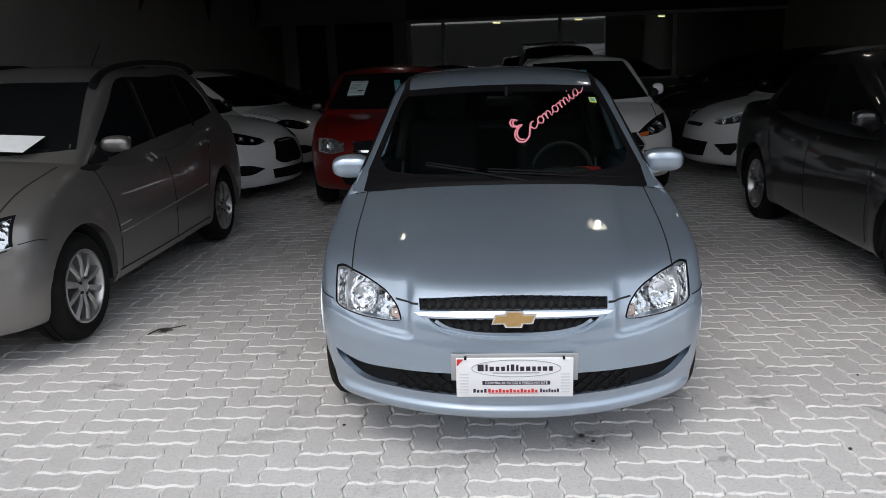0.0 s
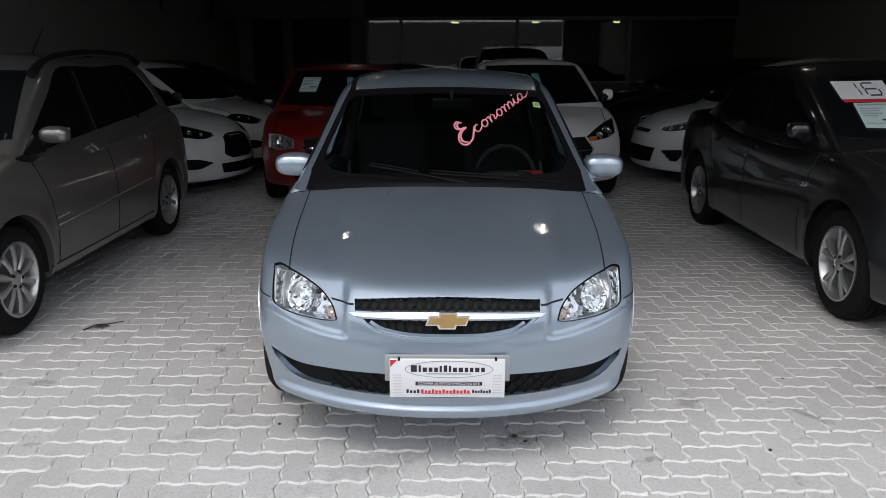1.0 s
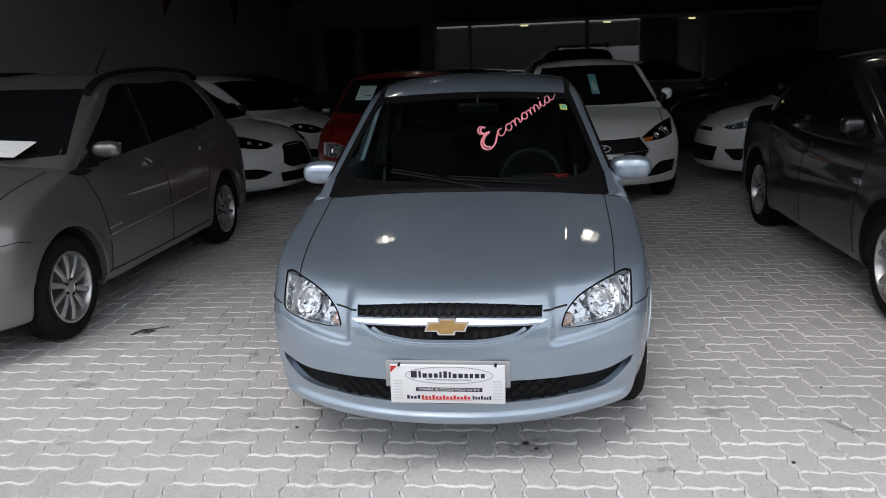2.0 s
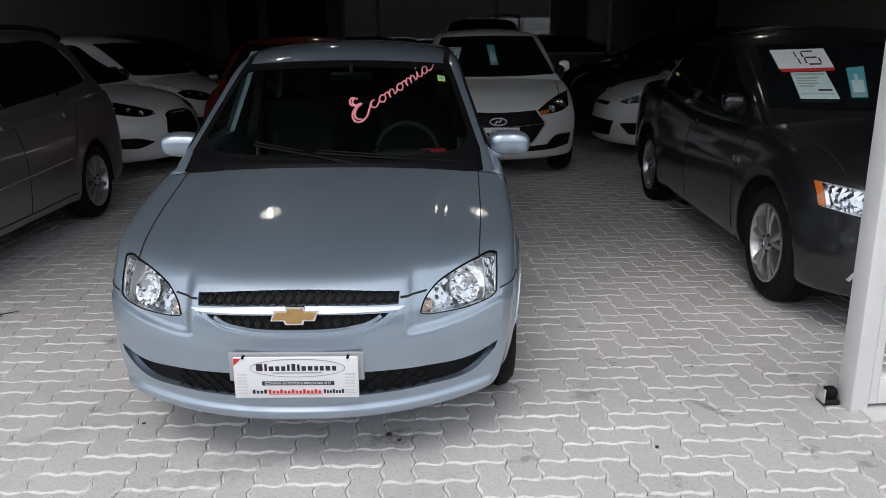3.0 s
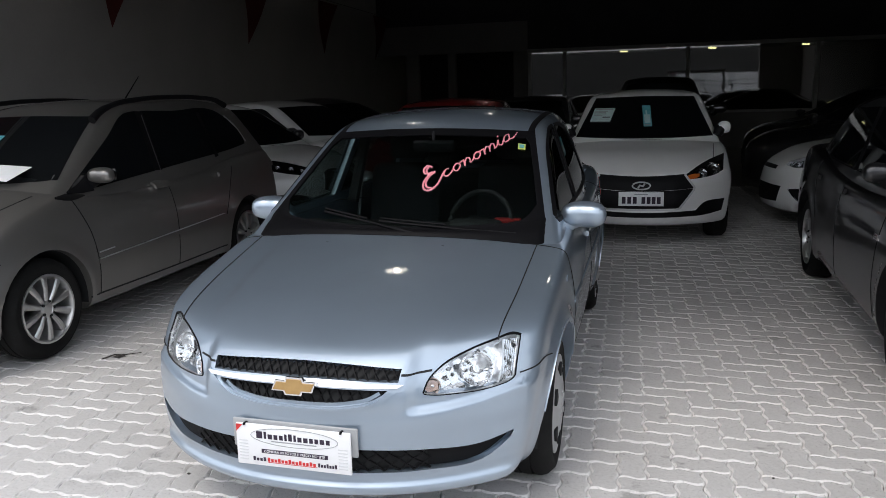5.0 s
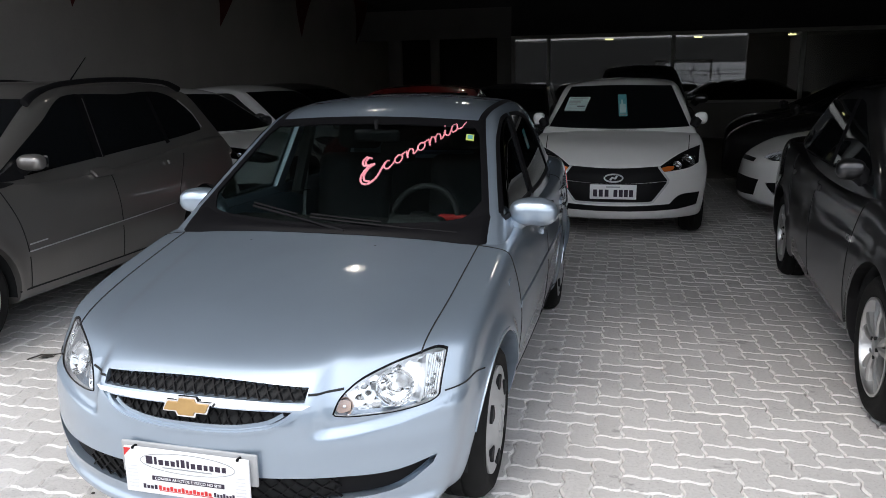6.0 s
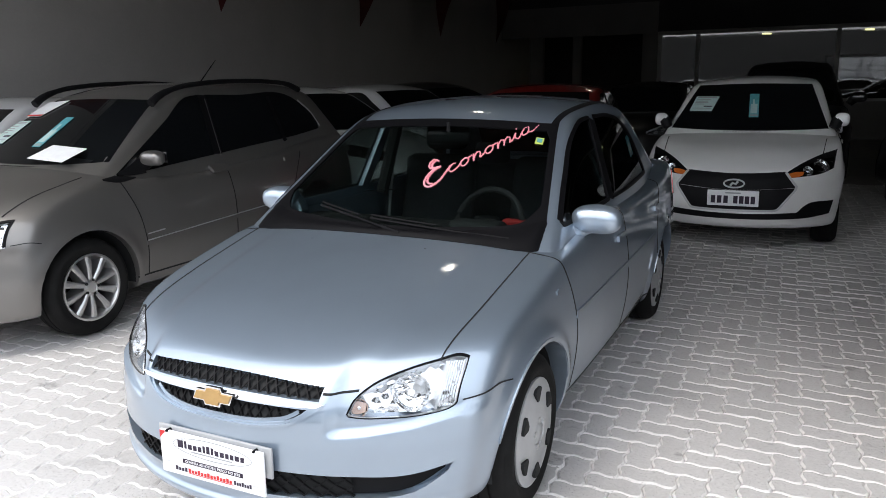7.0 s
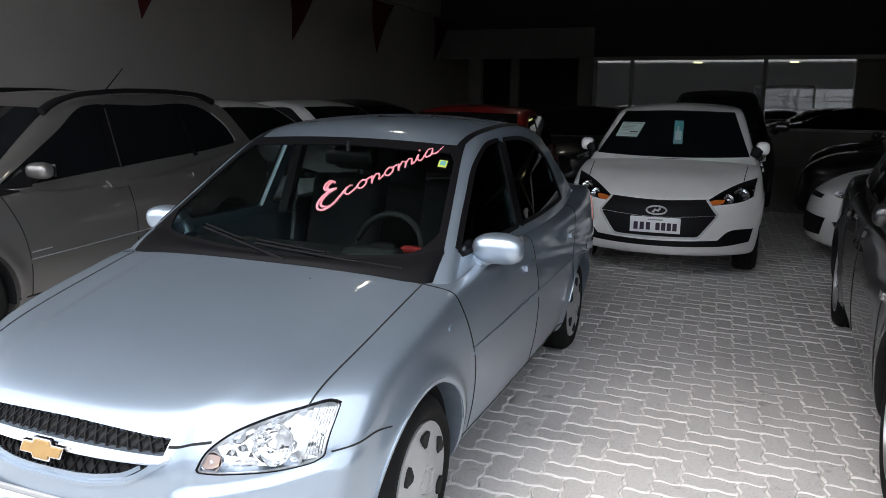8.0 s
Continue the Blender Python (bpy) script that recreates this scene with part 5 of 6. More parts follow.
price_sheet("price_sheet", DARK_AT, DG, [(-0.521, 1.201), (-0.321, 1.206)], [(-0.566, 1.066), (-0.36, 1.066)], M_PAPERBLUE, "pale green printed sheet behind the dark sedan's windscreen", LINES)
thumb_sticker(DARK_AT, DG, [(-0.185, 1.226), (-0.075, 1.235)], [(-0.29, 1.075), (-0.20, 1.075)])

# white hatchback behind the sedan
HB_AT = at(1.406, 7.57, 0.0)
P_HB = shape_of(3.92, 1.68, 1.47, 2.5, 0.79, 0.085, 0.69, 0.95, 1.0, (1.75, 1.385), 0.95, (3.3, 1.40), 0.30, 0.19, "five", tail=3.8, deckz=1.02, crown=0.04)
HB_LAMP = ([(0.40, 0.668), (0.50, 0.73), (0.63, 0.785), (0.765, 0.822)], [(0.43, 0.629), (0.53, 0.636), (0.66, 0.655), (0.745, 0.69)])
hb, HB, HG = whole_car("white_hatchback", P_HB, M_WHITE, HB_AT, "white hatchback with a black six-sided grille",
                       lamps=[HB_LAMP],
                       dark=[("grille", [(-0.38, 0.676), (0, 0.662), (0.38, 0.676)], [(-0.476, 0.549), (0, 0.53), (0.476, 0.549)], M_PLASTIC, 0.003), ("grille", [(-0.476, 0.547), (0, 0.528), (0.476, 0.547)], [(-0.335, 0.368), (0, 0.364), (0.335, 0.368)], M_PLASTIC, 0.003),
                             ("lower_intake", [(-0.50, 0.345), (0, 0.334), (0.50, 0.345)], [(-0.46, 0.292), (0, 0.288), (0.46, 0.292)], M_PLASTIC, 0.003),
                             ("fog_recess", [(0.49, 0.345), (0.56, 0.411), (0.757, 0.433)], [(0.45, 0.292), (0.56, 0.296), (0.732, 0.322)], M_PLASTIC, 0.004), ("fog_recess", [(-0.757, 0.433), (-0.56, 0.411), (-0.49, 0.345)], [(-0.732, 0.322), (-0.56, 0.296), (-0.45, 0.292)], M_PLASTIC, 0.004)],
                       chrome=[("grille_rim", [(-0.385, 0.672), (-0.479, 0.548), (-0.337, 0.364), (0.0, 0.361), (0.337, 0.364), (0.479, 0.548), (0.385, 0.672)], 0.017, M_BRIGHT)],
                       bowls=[(0.655, 0.718, 0.066, M_REFLECT), (0.555, 0.684, 0.042, M_REFLECT)], housing=M_LAMPBLACK, belt=0.95, ymid=2.1, yend=3.2, yrear=2.9, mirror=(0.80, 1.15, 1.06), step=(0.045, 0.045, 0.035), msize=(0.125, 0.10, 0.125))
for s in (1, -1):
    sg = (lambda q: q) if s > 0 else flip
    part("indicator", patch(HB, sg([(0.405, 0.66), (0.45, 0.672), (0.52, 0.674)]), sg([(0.43, 0.632), (0.47, 0.632), (0.515, 0.648)]), "front", 8, 3, 0.004, -0.01), M_AMBER, hb, "amber indicator")
    part("lamp_mask", patch(HB, sg([(0.395, 0.672), (0.50, 0.735), (0.63, 0.79), (0.768, 0.826)]), sg([(0.41, 0.663), (0.505, 0.712), (0.63, 0.752), (0.755, 0.775)]), "front", 14, 3, 0.004, -0.004), M_SEAL, hb)
part("plate", box(-0.202, 0.202, -0.008, 0.0, 0.40, 0.53, 0.004, 2), M_PAPER, hb, "white number plate", m=pose(0, -0.014, 0))
for i, x in enumerate((-0.155, -0.105, -0.055, 0.022, 0.068, 0.112, 0.157)):
    part("plate_bar", box(x - 0.017, x + 0.017, -0.0095, -0.008, 0.422, 0.485), M_INK, hb, m=pose(0, -0.014, 0))
part("plate_bar", box(-0.06, 0.06, -0.0095, -0.008, 0.503, 0.514), M_GREY, hb, m=pose(0, -0.014, 0))
oval = [(0.080 * math.cos(t), 0.0, 0.034 * math.sin(t)) for t in np.linspace(0, 2 * math.pi, 33)[:-1]]
emb = part("emblem", mesh_from("emblem", *tube(oval, 0.0072, 8, True)), M_BRIGHT, hb, "oval chrome emblem", m=pose(0, 0.026, 0.582, -12))
part("emblem_stroke", mesh_from("emblem_stroke", *tube([(-0.03, 0, -0.02), (-0.012, 0, 0.004), (0.014, 0, -0.004), (0.03, 0, 0.02)], 0.010, 8)), M_BRIGHT, emb)
price_sheet("price_sheet", HB_AT, HG, [(-0.527, 1.258), (-0.303, 1.258)], [(-0.563, 1.124), (-0.349, 1.122)], M_PAPERBLUE, "pale green printed sheet behind the hatchback's windscreen", LINES)
thumb_sticker(HB_AT, HG, [(-0.02, 1.282), (0.066, 1.281)], [(0.004, 1.071), (0.090, 1.072)])

P_FI = shape_of(3.97, 1.72, 1.46, 2.49, 0.80, 0.10, 0.70, 0.94, 0.98, (1.68, 1.36), 0.94, (3.2, 1.40), 0.30, 0.19, "five", tail=3.8, deckz=1.02, bow=0.24)
FI_LAMP = ([(0.33, 0.705), (0.42, 0.745), (0.56, 0.80), (0.82, 0.85)], [(0.34, 0.67), (0.45, 0.65), (0.60, 0.665), (0.80, 0.73)])
FI_FOG = ([(0.46, 0.40), (0.60, 0.445), (0.78, 0.455)], [(0.46, 0.395), (0.60, 0.345), (0.76, 0.355)])
FI_DARK = [("grille", [(-0.24, 0.655), (-0.18, 0.675), (0, 0.685), (0.18, 0.675), (0.24, 0.655)], [(-0.30, 0.48), (-0.24, 0.445), (0, 0.43), (0.24, 0.445), (0.30, 0.48)], M_PLASTIC, 0.003), ("intake", [(-0.36, 0.38), (0, 0.38), (0.36, 0.38)], [(-0.34, 0.28), (0, 0.27), (0.34, 0.28)], M_PLASTIC, 0.003), ("fog_recess", *FI_FOG, M_PLASTIC, 0.003), ("fog_recess", flip(FI_FOG[0]), flip(FI_FOG[1]), M_PLASTIC, 0.003)]
FO_FOG = ([(0.50, 0.44), (0.76, 0.47)], [(0.60, 0.33), (0.66, 0.33)])
FO_DARK = [("grille", [(-0.40, 0.46), (0, 0.47), (0.40, 0.46)], [(-0.34, 0.30), (0, 0.29), (0.34, 0.30)], M_PLASTIC, 0.003), ("grille", [(-0.22, 0.655), (0, 0.66), (0.22, 0.655)], [(-0.22, 0.62), (0, 0.62), (0.22, 0.62)], M_PLASTIC, 0.003), ("fog_recess", *FO_FOG, M_PLASTIC, 0.003), ("fog_recess", flip(FO_FOG[0]), flip(FO_FOG[1]), M_PLASTIC, 0.003)]
OVAL_LAMP = ([(0.42, 0.70), (0.50, 0.755), (0.64, 0.785), (0.76, 0.76)], [(0.43, 0.68), (0.52, 0.655), (0.64, 0.66), (0.75, 0.70)])


def row_car(x, y, yaw, mat, label, name="white_compact", P=P_FI, lampo=FI_LAMP, darks=FI_DARK, **more):
    return whole_car(name, P, mat, at(x, y, yaw), label, lamps=[lampo], dark=darks, bowls=[(0.66, 0.745, 0.03, M_REFLECT), (0.56, 0.725, 0.03, M_REFLECT), (0.47, 0.70, 0.024, M_REFLECT)], mmat=M_BLACK, mirror=more.pop("mirror", (0.86, 1.3, 1.02)), msize=(0.16, 0.11, 0.13), **more)


row_car(-1.89, 8.46, 77, M_WHITE, "white compact hatchback backed against the side wall", housing=M_LAMPBLACK)
row_car(-1.75, 10.45, 77, M_WHITE, "white compact hatchback further along the side wall", lampo=OVAL_LAMP, housing=M_LAMPBLACK)
row_car(2.66, 9.10, -84, M_WHITE, "white compact hatchback facing the showroom's aisle", darks=FO_DARK, chrome=[("fog_trim", [(-0.50, 0.44), (-0.60, 0.335)], 0.012, M_CHROME), ("fog_trim", [(0.50, 0.44), (0.60, 0.335)], 0.012, M_CHROME)])
row_car(-5.0, 3.7, 4, M_WHITE, "white compact hatchback standing close to the wall")
RED_AT = at(-0.66, 7.42, 5)
P_RED = shape_of(3.8, 1.68, 1.43, 2.45, 0.78, 0.10, 0.72, 0.95, 0.98, (1.68, 1.335), 0.94, (3.05, 1.35), 0.30, 0.19, "five", tail=3.6, deckz=1.02)
red, RB, RG = whole_car("red_hatchback", P_RED, M_RED, RED_AT, "bright red compact hatchback with a price sheet",
          lamps=[([(0.46, 0.68), (0.6, 0.72), (0.74, 0.72)], [(0.46, 0.60), (0.6, 0.57), (0.74, 0.59)])],
          dark=[("grille", [(-0.36, 0.68), (0, 0.69), (0.36, 0.68)], [(-0.33, 0.50), (0, 0.48), (0.33, 0.50)], M_PLASTIC, 0.003), ("intake", [(-0.5, 0.36), (0, 0.37), (0.5, 0.36)], [(-0.45, 0.27), (0, 0.26), (0.45, 0.27)], M_PLASTIC, 0.003)], chrome=[("grille_bar", [(-0.36, 0.60), (0, 0.595), (0.36, 0.60)], 0.02, M_CHROME), ("grille_rim", [(-0.36, 0.685), (0, 0.695), (0.36, 0.685)], 0.012, M_CHROME)], bowls=[(0.6, 0.645, 0.05, M_REFLECT)], mirror=(0.83, 1.3, 1.0), msize=(0.12, 0.09, 0.10), mmat=M_BLACK)
price_sheet("price_sheet", RED_AT, RG, [(-0.45, 1.25), (-0.25, 1.25)], [(-0.49, 1.10), (-0.30, 1.10)], M_PAPERBLUE, "pale green printed sheet behind the red car's windscreen", LINES)
thumb_sticker(RED_AT, RG, [(0.04, 1.25), (0.11, 1.25)], [(0.06, 1.05), (0.13, 1.05)])
P_SUV = shape_of(4.2, 1.76, 1.70, 2.5, 0.80, 0.10, 0.86, 1.08, 0.98, (1.55, 1.58), 1.06, (3.7, 1.62), 0.33, 0.2, "five", tail=4.0, deckz=1.12)
SUV_LAMP = ([(0.46, 0.78), (0.6, 0.80), (0.75, 0.80)], [(0.46, 0.68), (0.6, 0.67), (0.75, 0.70)])
_, _, SG = whole_car("dark_suv", P_SUV, M_DARKGREY, at(1.62, 12.3), "dark grey sport utility vehicle behind the white hatchback", lamps=[SUV_LAMP], mirror=(0.95, 1.3, 1.15), belt=1.06)
price_sheet("price_sheet", at(1.62, 12.3), SG, [(-0.55, 1.46), (-0.33, 1.46)], [(-0.59, 1.33), (-0.37, 1.33)], M_PAPERBLUE, "pale printed sheet behind the dark vehicle's windscreen", LINES)
row_car(-0.55, 12.2, 0, M_BLACK, "black hatchback deep in the showroom", "black_hatchback", P_RED)
for x, y in ((2.75, 11.0), (3.0, 13.4)):
    row_car(x, y, -72, M_BLACK, "black sedan facing the showroom's aisle", "black_sedan", P_DARK, DARK_LAMP, ())
row_car(-1.8, 12.7, 77, M_BLACK, "black sedan backed against the side wall", "black_sedan", P_DARK, DARK_LAMP, ())
row_car(5.6, 6.4, -20, M_BLACK, "black hatchback standing beyond the dark sedan", "black_hatchback", P_RED)


# ---- the building ----
LEFT, RIGHT, FRONT, BACK, HIGH = -6.2, 8.6, 2.95, 22.0, 4.6


def structure(name, bm, mat, label=""):
    return tagged(part(name, bm, mat), label, "", "", "structure")


def ground_sheet():
    xs = [-300, -40, LEFT - 0.5, RIGHT + 0.5, 40, 300]
    ys = [-300, -40, -6, PAVE, 7.4, 8.4, 9.5, BACK + 1, 60, 300]
    v = [(x, y, ground_z(y) - 0.035 if y < 40 else 0.0) for y in ys for x in xs]
    n = len(xs)
    f = [(j * n + i, j * n + i + 1, (j + 1) * n + i + 1, (j + 1) * n + i) for j in range(len(ys) - 1) for i in range(n - 1)]
    return mesh_from("ground", v, f, False)


structure("ground", ground_sheet(), M_EARTH, "pale sand bed under the paving")
structure("wall_west", box(LEFT - 0.2, LEFT, FRONT, BACK + 4.2, -0.1, HIGH), M_WALL, "pale painted side wall of the showroom")
structure("wall_east", box(RIGHT, RIGHT + 0.2, FRONT, BACK + 4.2, -0.1, HIGH), M_WALL, "pale painted side wall of the showroom")
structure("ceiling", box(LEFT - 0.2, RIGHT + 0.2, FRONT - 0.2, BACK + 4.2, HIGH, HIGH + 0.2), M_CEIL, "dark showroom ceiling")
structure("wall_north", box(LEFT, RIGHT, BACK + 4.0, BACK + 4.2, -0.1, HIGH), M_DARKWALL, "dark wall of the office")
# Added beam, out of view; its height sets how much daylight enters.
structure("wall_front", box(LEFT - 0.2, RIGHT + 0.2, FRONT - 0.2, FRONT, 3.88, HIGH), M_WALL, "unseen beam added over the open front to limit daylight")
# Added wall, out of view, that keeps daylight off the right side.
structure("wall_south", box(6.7, RIGHT + 0.2, FRONT - 0.2, FRONT, -0.1, 3.88), M_WALL, "unseen plain front wall added to hold back daylight")
structure("wall_street", box(3.35, 9.0, -12.3, -12.0, -0.1, 2.75), M_STEEL, "plain white wall across the street")
# Added backdrop, out of view: hides bright sky from the office glass.
structure("wall_across", box(-30.0, 30.0, -12.7, -12.4, -0.1, 4.5), material("dark_backdrop_plaster", (0.06, 0.058, 0.055), 0.9, vary=0.2, scale=0.8, fine=0.1), "unseen dark grey wall added to darken the office glass reflections")
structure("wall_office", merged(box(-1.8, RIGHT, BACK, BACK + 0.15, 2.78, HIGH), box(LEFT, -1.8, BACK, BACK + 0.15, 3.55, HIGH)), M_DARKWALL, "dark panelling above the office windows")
structure("wall_band", box(LEFT, -1.8, BACK, BACK + 0.12, 2.75, 3.55), M_DIMWALL, "pale plaster band over the office doors")
structure("wall_sill", box(-1.8, RIGHT, BACK + 0.02, BACK + 0.13, -0.1, 0.95), M_DIMWALL, "pale plaster wall under the office windows")
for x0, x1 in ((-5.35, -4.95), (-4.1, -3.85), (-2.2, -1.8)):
    structure("column", box(x0, x1, BACK, BACK + 0.12, -0.1, 2.75, 0.01, 1), M_DIMWALL, "pale plaster column between the office doors")
win = tagged(new("window_1"), "long office window with white frames", "window", "", "structure")
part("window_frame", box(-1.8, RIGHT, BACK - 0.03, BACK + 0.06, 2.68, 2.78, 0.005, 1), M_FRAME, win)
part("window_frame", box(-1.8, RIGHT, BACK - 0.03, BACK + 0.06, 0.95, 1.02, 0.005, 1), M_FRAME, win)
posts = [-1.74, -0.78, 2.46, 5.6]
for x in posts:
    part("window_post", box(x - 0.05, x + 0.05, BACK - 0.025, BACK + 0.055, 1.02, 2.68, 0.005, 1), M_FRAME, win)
for a, b in zip(posts, posts[1:] + [RIGHT]):
    part("pane", box(a + 0.05, b - 0.05, BACK + 0.01, BACK + 0.018, 1.02, 2.68), M_OFFICE, win)


structure("ceiling_office", box(-1.8, RIGHT, BACK + 0.15, BACK + 4.0, 2.79, 2.89), M_DIMWALL, "plain ceiling of the office")
M_TUBE = glowing("office_tube_light", (1.0, 0.90, 0.42), 4.0)


def office_lamp(x, y):
    ob = place(tagged(new("office_lamp"), "short lit tube lamp under the office ceiling", "lamp", "lamps in the office"), pose(x, y, 2.79, 0, 0, 35))
    part("batten", box(-0.16, 0.16, -0.03, 0.03, -0.04, 0.0, 0.006, 1), M_STEEL, ob)
    part("tube", mesh_from("tube", *tube([(-0.13, 0, -0.07), (0.13, 0, -0.07)], 0.022, 10)), M_TUBE, ob)


for x in (0.75, 3.2, 5.65):
    office_lamp(x, 23.9)


def street_cable(pts, r=0.022):
    return tagged(part("street_cable", mesh_from("street_cable", *tube(pts, r, 6)), M_SEAL), "black cable slung along the wall across the street", "cable", "cables across the street")


for k, (z0, sag) in enumerate(((2.45, 0.25), (2.1, 0.15), (1.75, 0.3), (1.3, 0.1))):
    street_cable([(3.0 + 0.65 * i, -11.985 + 0.012 * k, z0 - sag * math.sin(math.pi * i / 10) + 0.05 * math.sin(2.1 * i + k)) for i in range(11)])
for k, x in enumerate((4.6, 5.2, 6.9)):
    street_cable([(x + 0.12 * math.sin(1.7 * i + k), -11.97, 2.7 - 0.28 * i) for i in range(8)], 0.03)


def pennant(y, x):
    bm = bmesh.new()
    n = 6
    for k in (0, 1):
        grid = []
        for i in range(n + 1):
            t = i / n
            w = 1 - t
            grid.append([bm.verts.new((x + 0.05 * math.sin(3 * t + y) + 0.004 * k, y + 0.12 * t + (1.05 * w) * s, 3.62 - 1.1 * t)) for s in (0, 0.5, 1)] if i < n else [bm.verts.new((x + 0.05 * math.sin(3 + y) + 0.004 * k, y + 0.12, 2.52))])
        for i in range(n):
            a, b = grid[i], grid[i + 1]
            if len(b) == 3:
                for q in (0, 1):
                    bm.faces.new((a[q], a[q + 1], b[q + 1], b[q]))
            else:
                bm.faces.new((a[0], a[1], b[0]))
                bm.faces.new((a[1], a[2], b[0]))
    return tagged(part("pennant", bm, M_FLAG), "dull red cloth pennant hanging from a line", "pennant", "pennants along the wall")


for y in (5.8, 9.15, 12.7, 16.0, 19.3):
    pennant(y, -5.35)
tagged(part("pennant_line", mesh_from("pennant_line", *tube([(-6.2, 3.0, 3.74), (-5.6, 3.2, 3.68), (-5.35, 3.6, 3.66), (-5.35, 21.3, 3.66), (-5.6, 21.7, 3.68), (-6.2, 21.9, 3.74)], 0.006, 6)), M_SEAL), "thin dark cord that carries the pennants", "cord")


def bulb(x, y):
    ob = place(tagged(new("ceiling_bulb"), "lit spiral bulb in a plain ceiling holder, two of four added as fill", "lamp", "bulbs under the ceiling"), pose(x, y, HIGH))
    part("holder", mesh_from("holder", *lathe([(0.05, 0.0), (0.05, -0.04), (0.03, -0.06), (0.0, -0.06)], 16, "z")), M_STEEL, ob)
    part("dish", mesh_from("dish", *lathe([(0.045, -0.05), (0.10, -0.066), (0.15, -0.105), (0.165, -0.135), (0.162, -0.138), (0.146, -0.112), (0.098, -0.074), (0.045, -0.058)], 28, "z")), M_STEEL, ob, "white enamel reflector dish")
    part("bulb", mesh_from("bulb", *lathe([(0.0, -0.06), (0.025, -0.07), (0.035, -0.11), (0.035, -0.19), (0.025, -0.22), (0.0, -0.23)], 16, "z")), M_BULB, ob)


# The last two bulbs are added fill lamps for the dim interior.
for x, y in ((-1.2, 7.5), (1.95, 7.8), (5.1, 11.0), (-1.2, 14.5)):
    bulb(x, y)


def sand_bed():
    ys = [-2.8, PAVE, 7.4, 8.4, 9.5, 13.0]
    v = [(x, y, ground_z(y) - 0.022) for y in ys for x in (-6.1, 6.8)]
    return mesh_from("sand_bed", v, [(2 * i, 2 * i + 1, 2 * i + 3, 2 * i + 2) for i in range(len(ys) - 1)], False)


def paver_mesh(name, vertical, inset, top, bevel, seg):
    """One wavy paving block, about 22 by 11 cm, with a chamfered top."""
    w, h = (1, 2) if vertical else (2, 1)
    pts = []
    n = seg
    for i in range(w * n):
        pts.append((i / n, 0))
    for i in range(h * n):
        pts.append((w, i / n))
    for i in range(w * n):
        pts.append((w - i / n, h))
    for i in range(h * n):
        pts.append((0, h - i / n))
    wave = 0.07
    pts = np.array(pts, float)
    q = pts + wave * np.stack([np.sin(2 * np.pi * pts[:, 1]), np.sin(2 * np.pi * pts[:, 0])], 1)
    c = np.array([w / 2, h / 2])
    q = (q - c) * U
    size = np.array([w, h]) * U
    k = len(q)
    rings = []
    for ins, z in ((inset, -0.03), (inset, top - bevel * 1.15), (inset + bevel * 0.6, top - bevel * 0.35), (inset + bevel, top)):
        r = q * (1 - 2 * ins / size)
        rings.append(np.column_stack([r, np.full(k, z)]))
    v = np.concatenate(rings)
    f = [(a * k + i, a * k + (i + 1) % k, (a + 1) * k + (i + 1) % k, (a + 1) * k + i) for a in (0, 1, 2) for i in range(k)]
    f.append(tuple(range(3 * k, 4 * k)))
    return v, f


U = 0.1095
TURN_P = radians(1.2)
OX, OY = 1.265, 2.585


